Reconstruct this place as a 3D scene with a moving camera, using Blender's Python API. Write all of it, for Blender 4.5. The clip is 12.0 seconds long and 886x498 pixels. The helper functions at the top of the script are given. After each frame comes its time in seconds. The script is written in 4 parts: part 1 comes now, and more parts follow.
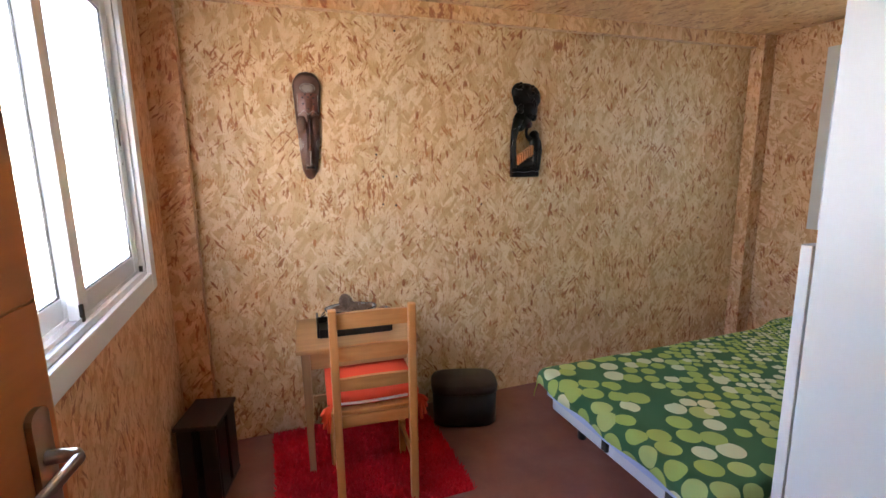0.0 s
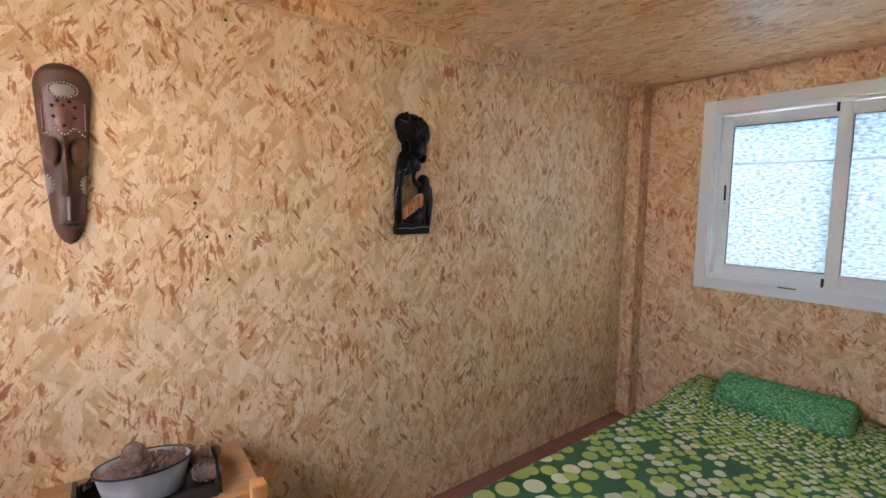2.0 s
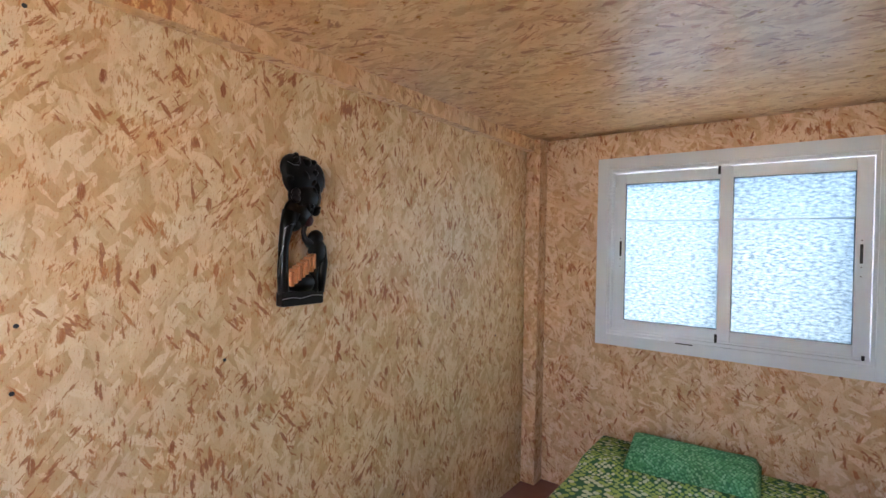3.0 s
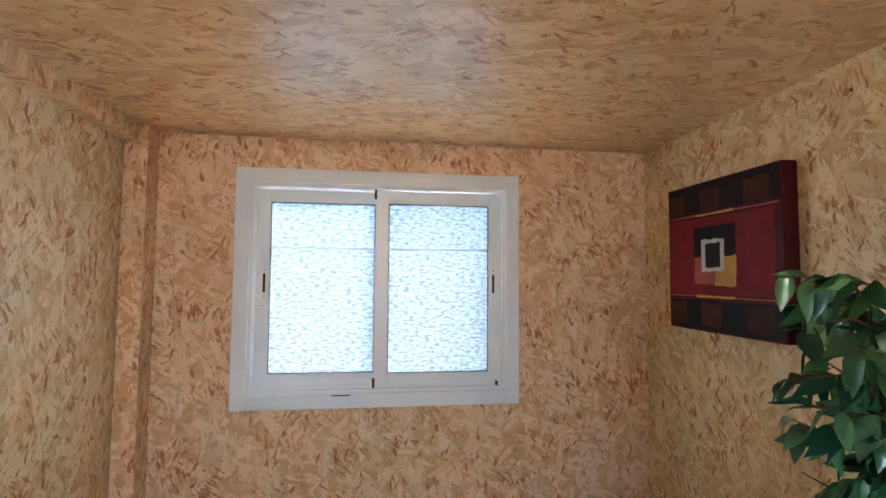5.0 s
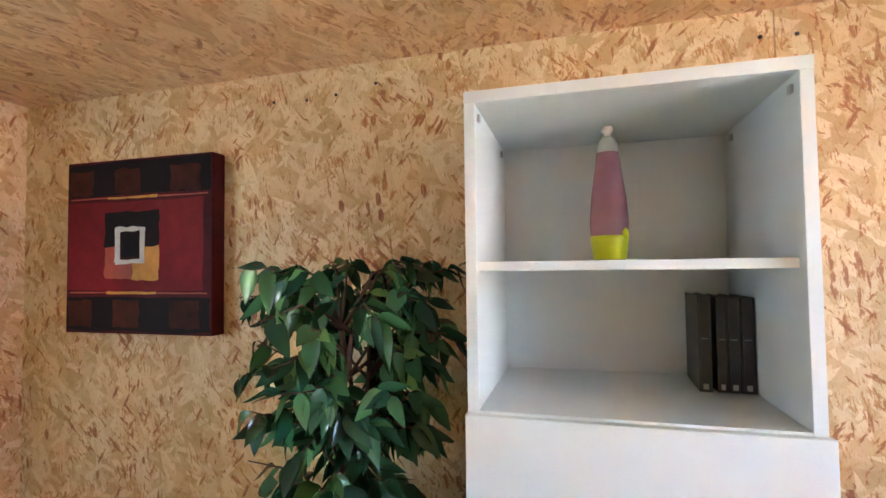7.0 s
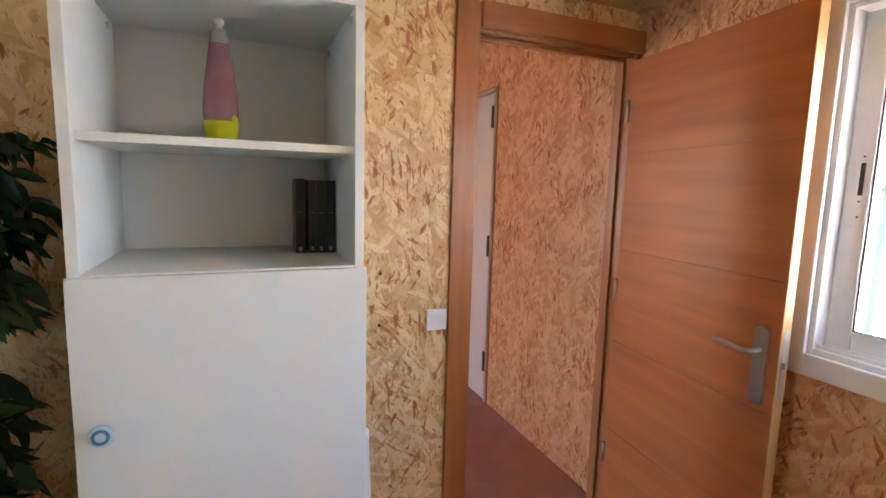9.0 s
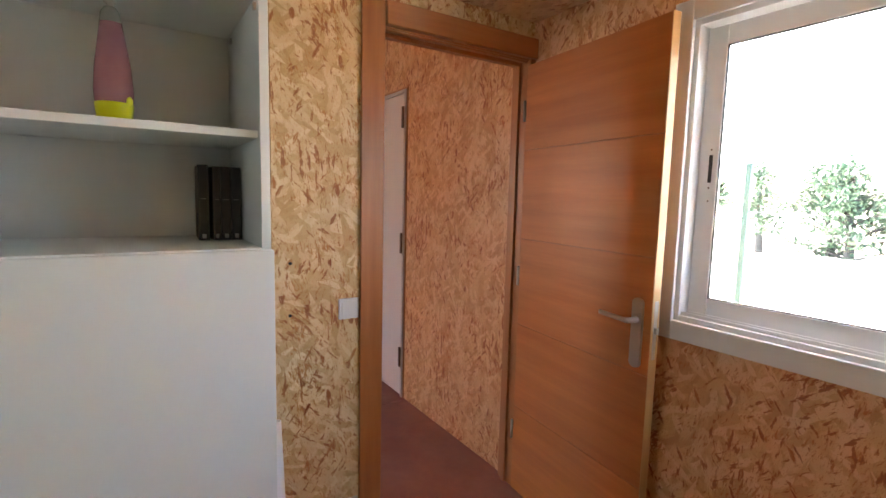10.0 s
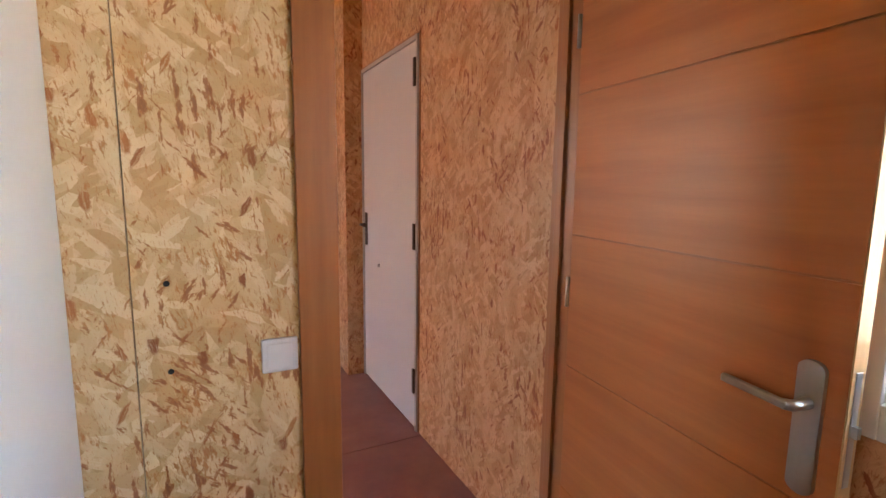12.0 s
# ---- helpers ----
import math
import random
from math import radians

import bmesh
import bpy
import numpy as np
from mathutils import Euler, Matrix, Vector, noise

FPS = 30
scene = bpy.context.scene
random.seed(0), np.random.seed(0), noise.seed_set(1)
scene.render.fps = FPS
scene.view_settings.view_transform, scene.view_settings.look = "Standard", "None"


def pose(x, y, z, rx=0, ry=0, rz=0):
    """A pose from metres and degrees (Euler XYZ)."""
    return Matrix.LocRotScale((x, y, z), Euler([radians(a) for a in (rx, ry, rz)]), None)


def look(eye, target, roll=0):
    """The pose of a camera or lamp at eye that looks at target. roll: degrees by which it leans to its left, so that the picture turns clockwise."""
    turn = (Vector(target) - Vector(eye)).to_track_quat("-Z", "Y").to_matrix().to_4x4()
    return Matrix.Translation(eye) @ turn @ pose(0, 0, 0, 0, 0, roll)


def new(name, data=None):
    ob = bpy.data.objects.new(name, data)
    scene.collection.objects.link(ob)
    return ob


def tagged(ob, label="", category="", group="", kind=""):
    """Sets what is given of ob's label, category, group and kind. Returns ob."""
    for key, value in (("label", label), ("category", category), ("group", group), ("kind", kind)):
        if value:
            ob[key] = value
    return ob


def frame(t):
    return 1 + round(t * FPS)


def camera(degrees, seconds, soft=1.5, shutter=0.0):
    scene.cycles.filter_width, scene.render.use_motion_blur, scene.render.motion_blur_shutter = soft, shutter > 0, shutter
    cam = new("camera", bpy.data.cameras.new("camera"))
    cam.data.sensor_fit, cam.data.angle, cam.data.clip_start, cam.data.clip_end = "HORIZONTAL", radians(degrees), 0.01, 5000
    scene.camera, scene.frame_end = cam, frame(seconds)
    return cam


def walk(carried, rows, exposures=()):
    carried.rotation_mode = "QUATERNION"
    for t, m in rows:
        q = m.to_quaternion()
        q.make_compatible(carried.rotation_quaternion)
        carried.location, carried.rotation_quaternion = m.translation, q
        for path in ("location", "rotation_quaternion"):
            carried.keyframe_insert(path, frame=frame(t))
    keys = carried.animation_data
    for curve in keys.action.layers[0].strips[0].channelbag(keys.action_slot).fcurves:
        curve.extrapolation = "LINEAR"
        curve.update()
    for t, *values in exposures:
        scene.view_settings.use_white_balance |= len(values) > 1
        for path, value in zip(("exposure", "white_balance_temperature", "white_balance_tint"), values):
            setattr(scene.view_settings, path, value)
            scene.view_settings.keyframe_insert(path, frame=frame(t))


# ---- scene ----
cam = camera(85.2, 12.0)
PATH = [
    (0, (0.009, 0.126, 1.413), (0.683, 1.973, 1.05), -0.9),
    (0.5, (0.035, 0.282, 1.41), (0.866, 2.063, 1.042), -0.5),
    (1, (0.08, 0.461, 1.414), (1.082, 2.154, 1.056), 0.0),
    (1.5, (0.135, 0.643, 1.408), (1.244, 2.28, 1.106), 0.2),
    (2, (0.212, 0.859, 1.472), (1.447, 2.418, 1.26), 0.5),
    (2.5, (0.288, 1.037, 1.522), (1.722, 2.426, 1.402), 1.0),
    (2.7, (0.317, 1.111, 1.533), (1.824, 2.423, 1.45), 1.0),
    (4.3, (0.765, 1.467, 1.546), (2.723, 1.859, 1.648), 0.5),
    (4.5, (0.836, 1.479, 1.546), (2.824, 1.666, 1.65), 0.4),
    (5, (0.969, 1.56, 1.549), (2.947, 1.291, 1.664), 0.4),
    (5.5, (1.062, 1.609, 1.557), (2.912, 0.861, 1.677), 0.5),
    (6, (1.16, 1.55, 1.55), (2.709, 0.292, 1.689), 0.3),
    (6.5, (1.204, 1.5, 1.562), (2.292, -0.174, 1.679), -0.5),
    (7, (1.229, 1.569, 1.552), (1.752, -0.36, 1.628), -0.7),
    (7.5, (1.195, 1.631, 1.534), (1.198, -0.369, 1.557), 0.1),
    (7.7, (1.165, 1.639, 1.537), (1.017, -0.355, 1.511), 0.3),
    (9.3, (1.114, 1.838, 1.442), (0.231, 0.063, 1.18), 1.9),
    (9.5, (1.122, 1.857, 1.426), (0.167, 0.117, 1.181), 2.0),
    (10, (1.122, 1.883, 1.409), (0.044, 0.212, 1.195), 1.4),
    (10.5, (1.081, 1.846, 1.393), (-0.037, 0.202, 1.177), 0.9),
    (11, (0.934, 1.715, 1.379), (-0.158, 0.055, 1.146), 0.7),
    (11.5, (0.781, 1.55, 1.377), (-0.243, -0.149, 1.126), 0.6),
    (12, (0.604, 1.303, 1.375), (-0.298, -0.462, 1.103), 0.7),
]
EXPOSURES = [(0.0, 5.32, 6500, 10), (0.5, 5.13, 7150, 10), (1.5, 5.38, 6700, 10), (2.5, 5.38, 6100, 10), (4.5, 5.47, 6450, 10), (5.5, 5.5, 6500, 10), (6.0, 5.28, 6950, 10), (6.5, 5.72, 6850, 10), (7.0, 6.15, 6350, 10), (7.7, 6.2, 6000, 10), (9.3, 5.45, 7000, 10), (10.5, 5.25, 7250, 10), (12.0, 5.42, 7100, 10)]
walk(cam, [(t, look(eye, target, roll)) for t, eye, target, roll in PATH], EXPOSURES)

# ---- world and sun ----
SUN_EL, SUN_AZ = 55.0, 180.0            # azimuth clockwise from +y
world = bpy.data.worlds.new("sky")
scene.world = world
world.use_nodes = True
sky = world.node_tree.nodes.new("ShaderNodeTexSky")
sky.sky_type, sky.sun_disc = "NISHITA", False
sky.sun_elevation, sky.sun_rotation = radians(SUN_EL), radians(SUN_AZ)
sky.dust_density = 3.0
world.node_tree.links.new(sky.outputs[0], world.node_tree.nodes["Background"].inputs[0])
world.node_tree.nodes["Background"].inputs[1].default_value = 0.15
sun = new("sun", bpy.data.lights.new("sun", "SUN"))
sun.data.energy, sun.data.angle, sun.data.color = 2.5, radians(0.5), (1.0, 0.95, 0.88)
saz, sel = radians(SUN_AZ), radians(SUN_EL)
sdir = Vector((math.sin(saz) * math.cos(sel), math.cos(saz) * math.cos(sel), math.sin(sel)))
sun.matrix_world = look(sdir * 30, (0, 0, 0))


# ---- materials ----
class Mat:
    """A node material with short calls to add nodes."""

    def __init__(self, name, rough=0.5, metal=0.0, color=(0.5, 0.5, 0.5)):
        self.m = bpy.data.materials.new(name)
        self.m.use_nodes = True
        self.nt = self.m.node_tree
        self.b = self.nt.nodes["Principled BSDF"]
        self.b.inputs["Roughness"].default_value = rough
        self.b.inputs["Metallic"].default_value = metal
        self.b.inputs["Base Color"].default_value = (*color, 1)

    def n(self, kind, operation="", data_type="", voronoi_dimensions=""):
        node = self.nt.nodes.new("ShaderNode" + kind)
        if operation:
            node.operation = operation
        if data_type:
            node.data_type = data_type
        if voronoi_dimensions:
            node.voronoi_dimensions = voronoi_dimensions
        return node

    def put(self, socket, value):
        if isinstance(value, bpy.types.NodeSocket):
            self.nt.links.new(value, socket)
        else:
            socket.default_value = value

    def math(self, op, a, b=0.0):
        node = self.n("Math", operation=op)
        self.put(node.inputs[0], a)
        self.put(node.inputs[1], b)
        return node.outputs[0]

    def mix(self, f, a, b):
        node = self.n("Mix", data_type="RGBA")
        self.put(node.inputs[0], f)
        self.put(node.inputs[6], a if isinstance(a, bpy.types.NodeSocket) else (*a, 1))
        self.put(node.inputs[7], b if isinstance(b, bpy.types.NodeSocket) else (*b, 1))
        return node.outputs[2]

    def mixf(self, f, a, b):
        node = self.n("Mix", data_type="FLOAT")
        self.put(node.inputs[0], f)
        self.put(node.inputs[2], a)
        self.put(node.inputs[3], b)
        return node.outputs[0]

    def span(self, f, a, b):
        node = self.n("MapRange")
        self.put(node.inputs[0], f)
        node.inputs[1].default_value, node.inputs[2].default_value = a, b
        return node.outputs[0]

    def ramp(self, f, stops, mode="LINEAR"):
        node = self.n("ValToRGB")
        node.color_ramp.interpolation = mode
        els = node.color_ramp.elements
        while len(els) < len(stops):
            els.new(0.5)
        for e, (p, c) in zip(els, stops):
            e.position, e.color = p, (*c, 1)
        self.put(node.inputs[0], f)
        return node.outputs[0]

    def uv(self):
        return self.n("UVMap").outputs[0]

    def obj(self):
        return self.n("TexCoord").outputs["Object"]

    def mapping(self, vec, loc=(0, 0, 0), rot=(0, 0, 0), scale=(1, 1, 1)):
        node = self.n("Mapping")
        self.put(node.inputs[0], vec)
        for i, v in ((1, loc), (2, rot), (3, scale)):
            node.inputs[i].default_value = v
        return node.outputs[0]

    def noise(self, vec, scale, detail=3.0, rough=0.5, color=False):
        node = self.n("TexNoise")
        self.put(node.inputs["Vector"], vec)
        node.inputs["Scale"].default_value = scale
        node.inputs["Detail"].default_value = detail
        node.inputs["Roughness"].default_value = rough
        return node.outputs[1 if color else 0]

    def color(self, c):
        self.put(self.b.inputs["Base Color"], c)

    def rough(self, r):
        self.put(self.b.inputs["Roughness"], r)

    def bump(self, h, strength=0.3, dist=0.002):
        node = self.n("Bump")
        node.inputs["Strength"].default_value = strength
        node.inputs["Distance"].default_value = dist
        self.put(node.inputs["Height"], h)
        self.put(self.b.inputs["Normal"], node.outputs[0])


def osb(name, seed, along=90.0, spread=38.0, rough=0.5, tint=(1.04, 0.97, 0.86), size=1.0, gloss=0.5):
    """Oriented strand board: layers of long pale flakes at scattered angles, with rust-brown fibres in patches."""
    r = random.Random(seed)
    k = Mat(name, rough)
    k.b.inputs["Specular IOR Level"].default_value = gloss
    uv = k.uv()

    def warped(freq, amount):
        shift = k.n("VectorMath", operation="MULTIPLY_ADD")
        k.put(shift.inputs[0], k.noise(uv, freq, 4.0, 0.7, color=True))
        shift.inputs[1].default_value = (amount, amount, 0)
        k.put(shift.inputs[2], uv)
        return shift.outputs[0]
    uvw = warped(30.0, 0.013 * size)
    ragged = warped(70.0, 0.010 * size)

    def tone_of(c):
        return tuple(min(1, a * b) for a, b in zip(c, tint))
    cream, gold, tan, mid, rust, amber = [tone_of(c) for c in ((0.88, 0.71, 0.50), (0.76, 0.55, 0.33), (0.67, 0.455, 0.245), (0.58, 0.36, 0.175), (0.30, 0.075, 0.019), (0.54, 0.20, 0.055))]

    def flakes(vec, angle, length, width):
        p = k.mapping(vec, (r.uniform(0, 40), r.uniform(0, 40), 0), (0, 0, -radians(angle)))
        p = k.mapping(p, scale=(1 / (length * size), 1 / (width * size), 1))
        v = k.n("TexVoronoi", voronoi_dimensions="2D")
        v.inputs["Scale"].default_value = 1.0
        k.put(v.inputs["Vector"], p)
        s = k.n("SeparateColor")
        k.put(s.inputs[0], v.outputs["Color"])
        return p, v.outputs["Distance"], s.outputs
    col = k.ramp(k.noise(uvw, 9.0, 4.0, 0.65), [(0.3, mid), (0.5, tan), (0.7, gold)])
    hgt = k.noise(uvw, 30.0, 3.0)
    plan = [(0.14, 0.044, 0.25, -1.0), (0.12, 0.036, 0.35, 1.0), (0.11, 0.030, 0.42, 0.4), (0.09, 0.040, 0.50, -0.5), (0.10, 0.024, 0.55, 0.1),
            (0.06, 0.015, 0.66, 0.9), (0.07, 0.018, 0.66, -0.7)]
    for length, width, keep, lean in plan:
        p, d, s = flakes(uvw, along + spread * lean + r.uniform(-6, 6), length, width)
        mask = k.math("GREATER_THAN", s[0], keep)
        grain = k.noise(k.mapping(p, scale=(0.8, 9.0, 1)), 1.0, 4.0, 0.75)
        tone = k.math("ADD", s[1], k.math("MULTIPLY", k.math("SUBTRACT", grain, 0.5), 0.55))
        c = k.ramp(tone, [(0.0, cream), (0.12, cream), (0.32, gold), (0.62, tan), (1.0, mid)])
        col = k.mix(k.math("MULTIPLY", mask, 0.85), col, c)
        hgt = k.mixf(mask, hgt, s[2])
    # pale broad flakes with soft ragged ends
    for turn, length, width, keep in ((-8, 0.15, 0.050, 0.72), (24, 0.12, 0.036, 0.76), (-30, 0.09, 0.028, 0.80), (70, 0.10, 0.030, 0.90)):
        p, d, c3 = flakes(ragged, along + turn, length, width)
        grain = k.noise(k.mapping(p, scale=(0.7, 7.0, 1)), 1.0, 4.0, 0.75)
        edge = k.span(k.math("ADD", d, k.math("MULTIPLY", grain, 0.7)), 0.90, 0.72)
        on = k.math("MULTIPLY", k.math("GREATER_THAN", c3[0], keep), edge)
        col = k.mix(k.math("MULTIPLY", on, 0.85), col, k.mix(k.math("ADD", c3[1], k.math("SUBTRACT", grain, 0.5)), cream, gold))
    # torn brown fibres: stretched noise, thick in patches and absent elsewhere
    for turn, fine, cut, freq, c0, c1 in ((8, 0.90, 0.622, 3.6, amber, rust), (-34, 1.15, 0.625, 4.6, amber, rust), (48, 1.0, 0.638, 5.5, amber, rust), (-2, 2.3, 0.600, 9.0, mid, amber)):
        q = k.mapping(ragged, (r.uniform(0, 40), r.uniform(0, 40), 0), (0, 0, -radians(along + turn)))
        q = k.mapping(q, scale=(15 * fine / size, 58 * fine / size, 1))
        fibre = k.noise(q, 1.0, 5.0, 0.62)
        near = k.noise(k.mapping(uv, (r.uniform(0, 40), r.uniform(0, 40), 0)), freq, 3.0, 0.6)
        tear = k.math("ADD", fibre, k.math("MULTIPLY", k.math("SUBTRACT", near, 0.5), 0.62))
        on = k.span(tear, cut, cut + 0.035)
        col = k.mix(k.math("MULTIPLY", on, 0.88), col, k.mix(k.span(tear, cut, cut + 0.09), c0, c1))
    # a few whole reddish chips
    for turn, length, width, keep in ((5, 0.050, 0.021, 0.982), (40, 0.060, 0.014, 0.982)):
        p, d, c3 = flakes(ragged, along + turn, length, width)
        fibre = k.noise(k.mapping(p, scale=(0.55, 4.5, 1)), 1.0, 4.0, 0.75)
        on = k.math("MULTIPLY", k.math("GREATER_THAN", c3[0], keep), k.span(k.math("ADD", d, k.math("MULTIPLY", fibre, 0.7)), 0.86, 0.72))
        col = k.mix(k.math("MULTIPLY", on, k.span(fibre, 0.30, 0.50)), col, k.mix(k.math("ADD", c3[1], k.math("SUBTRACT", fibre, 0.5)), amber, rust))
    blotch = k.noise(uv, 2.2, 3.0, 0.55)
    col = k.mix(k.math("MULTIPLY", blotch, 0.14), col, mid)
    speck = k.noise(k.mapping(k.mapping(uv, rot=(0, 0, -radians(along))), scale=(60, 260, 1)), 1.0, 4.0, 0.7)
    col = k.mix(k.math("MULTIPLY", k.math("GREATER_THAN", speck, 0.60), 0.5), col, amber)
    k.color(col)
    k.rough(k.mixf(k.noise(uvw, 20.0), rough - 0.1, rough + 0.15))
    k.bump(hgt, 0.35, 0.0012)
    return k.m


def wood(name, c1, c2, rough=0.4, axis=0, scale=1.0):
    """Planed wood, grain along the axis 0, 1 or 2."""
    k = Mat(name, rough)
    sc = [26.0, 26.0, 26.0]
    sc[axis] = 1.6
    o = k.n("ObjectInfo").outputs["Random"]
    co = k.n("VectorMath", operation="ADD")
    k.put(co.inputs[0], k.obj())
    k.put(co.inputs[1], o)
    p = k.mapping(co.outputs[0], scale=[s * scale for s in sc])
    g = k.noise(p, 1.0, 5.0, 0.6)
    f = k.noise(k.mapping(co.outputs[0], scale=[s * 5 * scale for s in sc]), 1.0, 3.0)
    c = k.ramp(g, [(0.3, c1), (0.62, c2)])
    c = k.mix(k.math("MULTIPLY", f, 0.25), c, tuple(x * 0.72 for x in c1))
    k.color(c)
    k.rough(k.mixf(g, rough - 0.07, rough + 0.1))
    k.bump(f, 0.12, 0.0006)
    return k.m


def plain(name, c, rough=0.5, metal=0.0, var=0.08, grain=60.0, bump=0.08):
    """Paint, plastic, metal or cloth with slight unevenness."""
    k = Mat(name, rough, metal)
    o = k.obj()
    a = k.noise(o, 4.0, 4.0, 0.6)
    b = k.noise(o, grain, 3.0, 0.6)
    f = k.math("ADD", k.math("MULTIPLY", a, 0.7), k.math("MULTIPLY", b, 0.3))
    k.color(k.ramp(f, [(0.3, tuple(x * (1 - var) for x in c)), (0.7, tuple(min(1, x * (1 + var)) for x in c))]))
    k.rough(k.mixf(a, max(0.03, rough - 0.06), min(1, rough + 0.08)))
    if bump:
        k.bump(b, bump, 0.0008)
    return k.m


OSB_N = osb("strand_board_north", 3, 84, 52, tint=(0.945, 0.915, 0.83))
OSB_E = osb("strand_board_east", 5, 70, 70, tint=(0.98, 0.88, 0.83))
OSB_S = osb("strand_board_south", 8, 78, 75, tint=(0.94, 0.945, 0.83))
# west and hall tints carry those walls' dimmer, warmer light in the colour
OSB_W = osb("strand_board_west_dimmed", 11, 75, 60, tint=(0.92, 0.72, 0.60))
OSB_C = osb("strand_board_ceiling", 14, 90, 38, rough=0.29, tint=(0.96, 0.83, 0.69), size=1.25, gloss=1.0)
OSB_H = osb("strand_board_hall_dimmed", 17, 80, 60, tint=(0.84, 0.63, 0.50))

k = Mat("red_brown_floor", 0.5)
o = k.obj()
f = k.noise(o, 3.0, 5.0, 0.65)
c = k.ramp(f, [(0.3, (0.21, 0.078, 0.060)), (0.55, (0.275, 0.108, 0.082)), (0.75, (0.33, 0.145, 0.112))])
c = k.mix(k.math("MULTIPLY", k.math("GREATER_THAN", k.noise(o, 140.0, 2.0), 0.68), 0.35), c, (0.34, 0.18, 0.14))
k.color(c)
k.rough(k.mixf(k.noise(o, 8.0), 0.38, 0.62))
k.bump(k.noise(o, 90.0, 3.0), 0.1, 0.0008)
FLOOR = k.m

WHITE_ALU = plain("white_lacquered_aluminium", (0.74, 0.77, 0.80), 0.35, 0.0, 0.02, 80, 0.02)
WHITE_MEL = plain("white_melamine", (0.67, 0.71, 0.71), 0.38, 0.0, 0.02, 120, 0.03)
WHITE_PLASTIC = plain("white_plastic", (0.76, 0.77, 0.79), 0.3, 0.0, 0.02)
DOOR_WOOD = wood("varnished_cherry_veneer", (0.40, 0.118, 0.028), (0.53, 0.182, 0.048), 0.40, axis=0, scale=0.55)
FRAME_WOOD = wood("varnished_door_casing", (0.33, 0.115, 0.036), (0.43, 0.17, 0.056), 0.35, axis=2, scale=0.8)
FRAME_WOOD_X = wood("varnished_door_head", (0.33, 0.115, 0.036), (0.43, 0.17, 0.056), 0.35, axis=0, scale=0.8)
EDGE_PINE = wood("pale_pine_edge", (0.52, 0.31, 0.13), (0.64, 0.42, 0.20), 0.4, axis=2)
PINE_Z = wood("oiled_pine_upright", (0.50, 0.195, 0.052), (0.64, 0.295, 0.098), 0.42, axis=2)
PINE_X = wood("oiled_pine_rail", (0.50, 0.195, 0.052), (0.64, 0.295, 0.098), 0.42, axis=0)
PINE_Y = wood("oiled_pine_side_rail", (0.50, 0.195, 0.052), (0.64, 0.295, 0.098), 0.42, axis=1)
TABLE_X = wood("worn_pine_tabletop", (0.38, 0.19, 0.075), (0.50, 0.28, 0.12), 0.42, axis=0)
TABLE_Z = wood("worn_pine_table_leg", (0.30, 0.165, 0.075), (0.40, 0.24, 0.12), 0.45, axis=2)
DARK_Z = wood("dark_stained_wood", (0.020, 0.012, 0.010), (0.042, 0.024, 0.020), 0.42, axis=2)
DARK_Y = wood("dark_stained_top", (0.035, 0.020, 0.017), (0.065, 0.038, 0.032), 0.42, axis=1)
CUSHION = plain("orange_red_cotton", (0.78, 0.075, 0.025), 0.85, 0.0, 0.08, 400, 0.25)
PIPING = plain("white_cord", (0.72, 0.68, 0.72), 0.7)
RUG = plain("red_shag_yarn", (0.66, 0.010, 0.028), 0.95, 0.0, 0.3, 120, 0.5)
BLACK_LEATHER = plain("black_leatherette", (0.012, 0.011, 0.012), 0.4, 0.0, 0.15, 150, 0.4)
BROWN_LID = plain("dark_brown_lid", (0.034, 0.022, 0.020), 0.45, 0.0, 0.25, 60, 0.3)
BLACK = plain("black_plastic", (0.012, 0.012, 0.013), 0.4)
BLACK_LACQUER = plain("black_lacquer", (0.013, 0.012, 0.013), 0.3, 0.0, 0.2)
ZINC = plain("whitewashed_zinc", (0.42, 0.39, 0.36), 0.6, 0.0, 0.55, 22, 0.3)
CONE = plain("pine_cone_scales", (0.30, 0.185, 0.13), 0.8, 0.0, 0.6, 90, 0.4)
STEEL = plain("brushed_steel", (0.50, 0.48, 0.46), 0.3, 1.0, 0.06, 150, 0.04)
HINGE = plain("bronze_hinge", (0.10, 0.06, 0.045), 0.45, 0.6)
GREY_PAINT = Mat("pale_grey_enamel", 0.3, 0.0, (0.66, 0.61, 0.58)).m
GREY_FRAME = plain("grey_steel_frame", (0.50, 0.45, 0.43), 0.35, 0.0, 0.05)
BED_WHITE = plain("white_bed_fabric", (0.60, 0.64, 0.72), 0.75, 0.0, 0.05, 300, 0.2)
BED_BLUE = plain("pale_blue_sheet", (0.42, 0.53, 0.76), 0.8, 0.0, 0.1, 200, 0.2)
PAPER = plain("white_paper_roll", (0.74, 0.76, 0.80), 0.35, 0.0, 0.02, 60, 0.02)
BARK = plain("brown_bark", (0.085, 0.042, 0.026), 0.9, 0.0, 0.4, 50, 0.6)
SOIL = plain("dark_soil", (0.03, 0.02, 0.015), 0.95, 0.0, 0.3)
POT = plain("terracotta_pot", (0.30, 0.12, 0.07), 0.7)
WAX = plain("lime_wax", (0.62, 0.70, 0.01), 0.35, 0.0, 0.05)
MASK_WOOD = plain("carved_brown_wood", (0.105, 0.046, 0.028), 0.42, 0.0, 0.4, 45, 0.4)
MASK_PALE = plain("pale_inlay", (0.26, 0.20, 0.165), 0.5, 0.0, 0.2, 160, 0.5)
MASK_BEAD = plain("silver_beads", (0.45, 0.43, 0.41), 0.4, 0.3, 0.2)
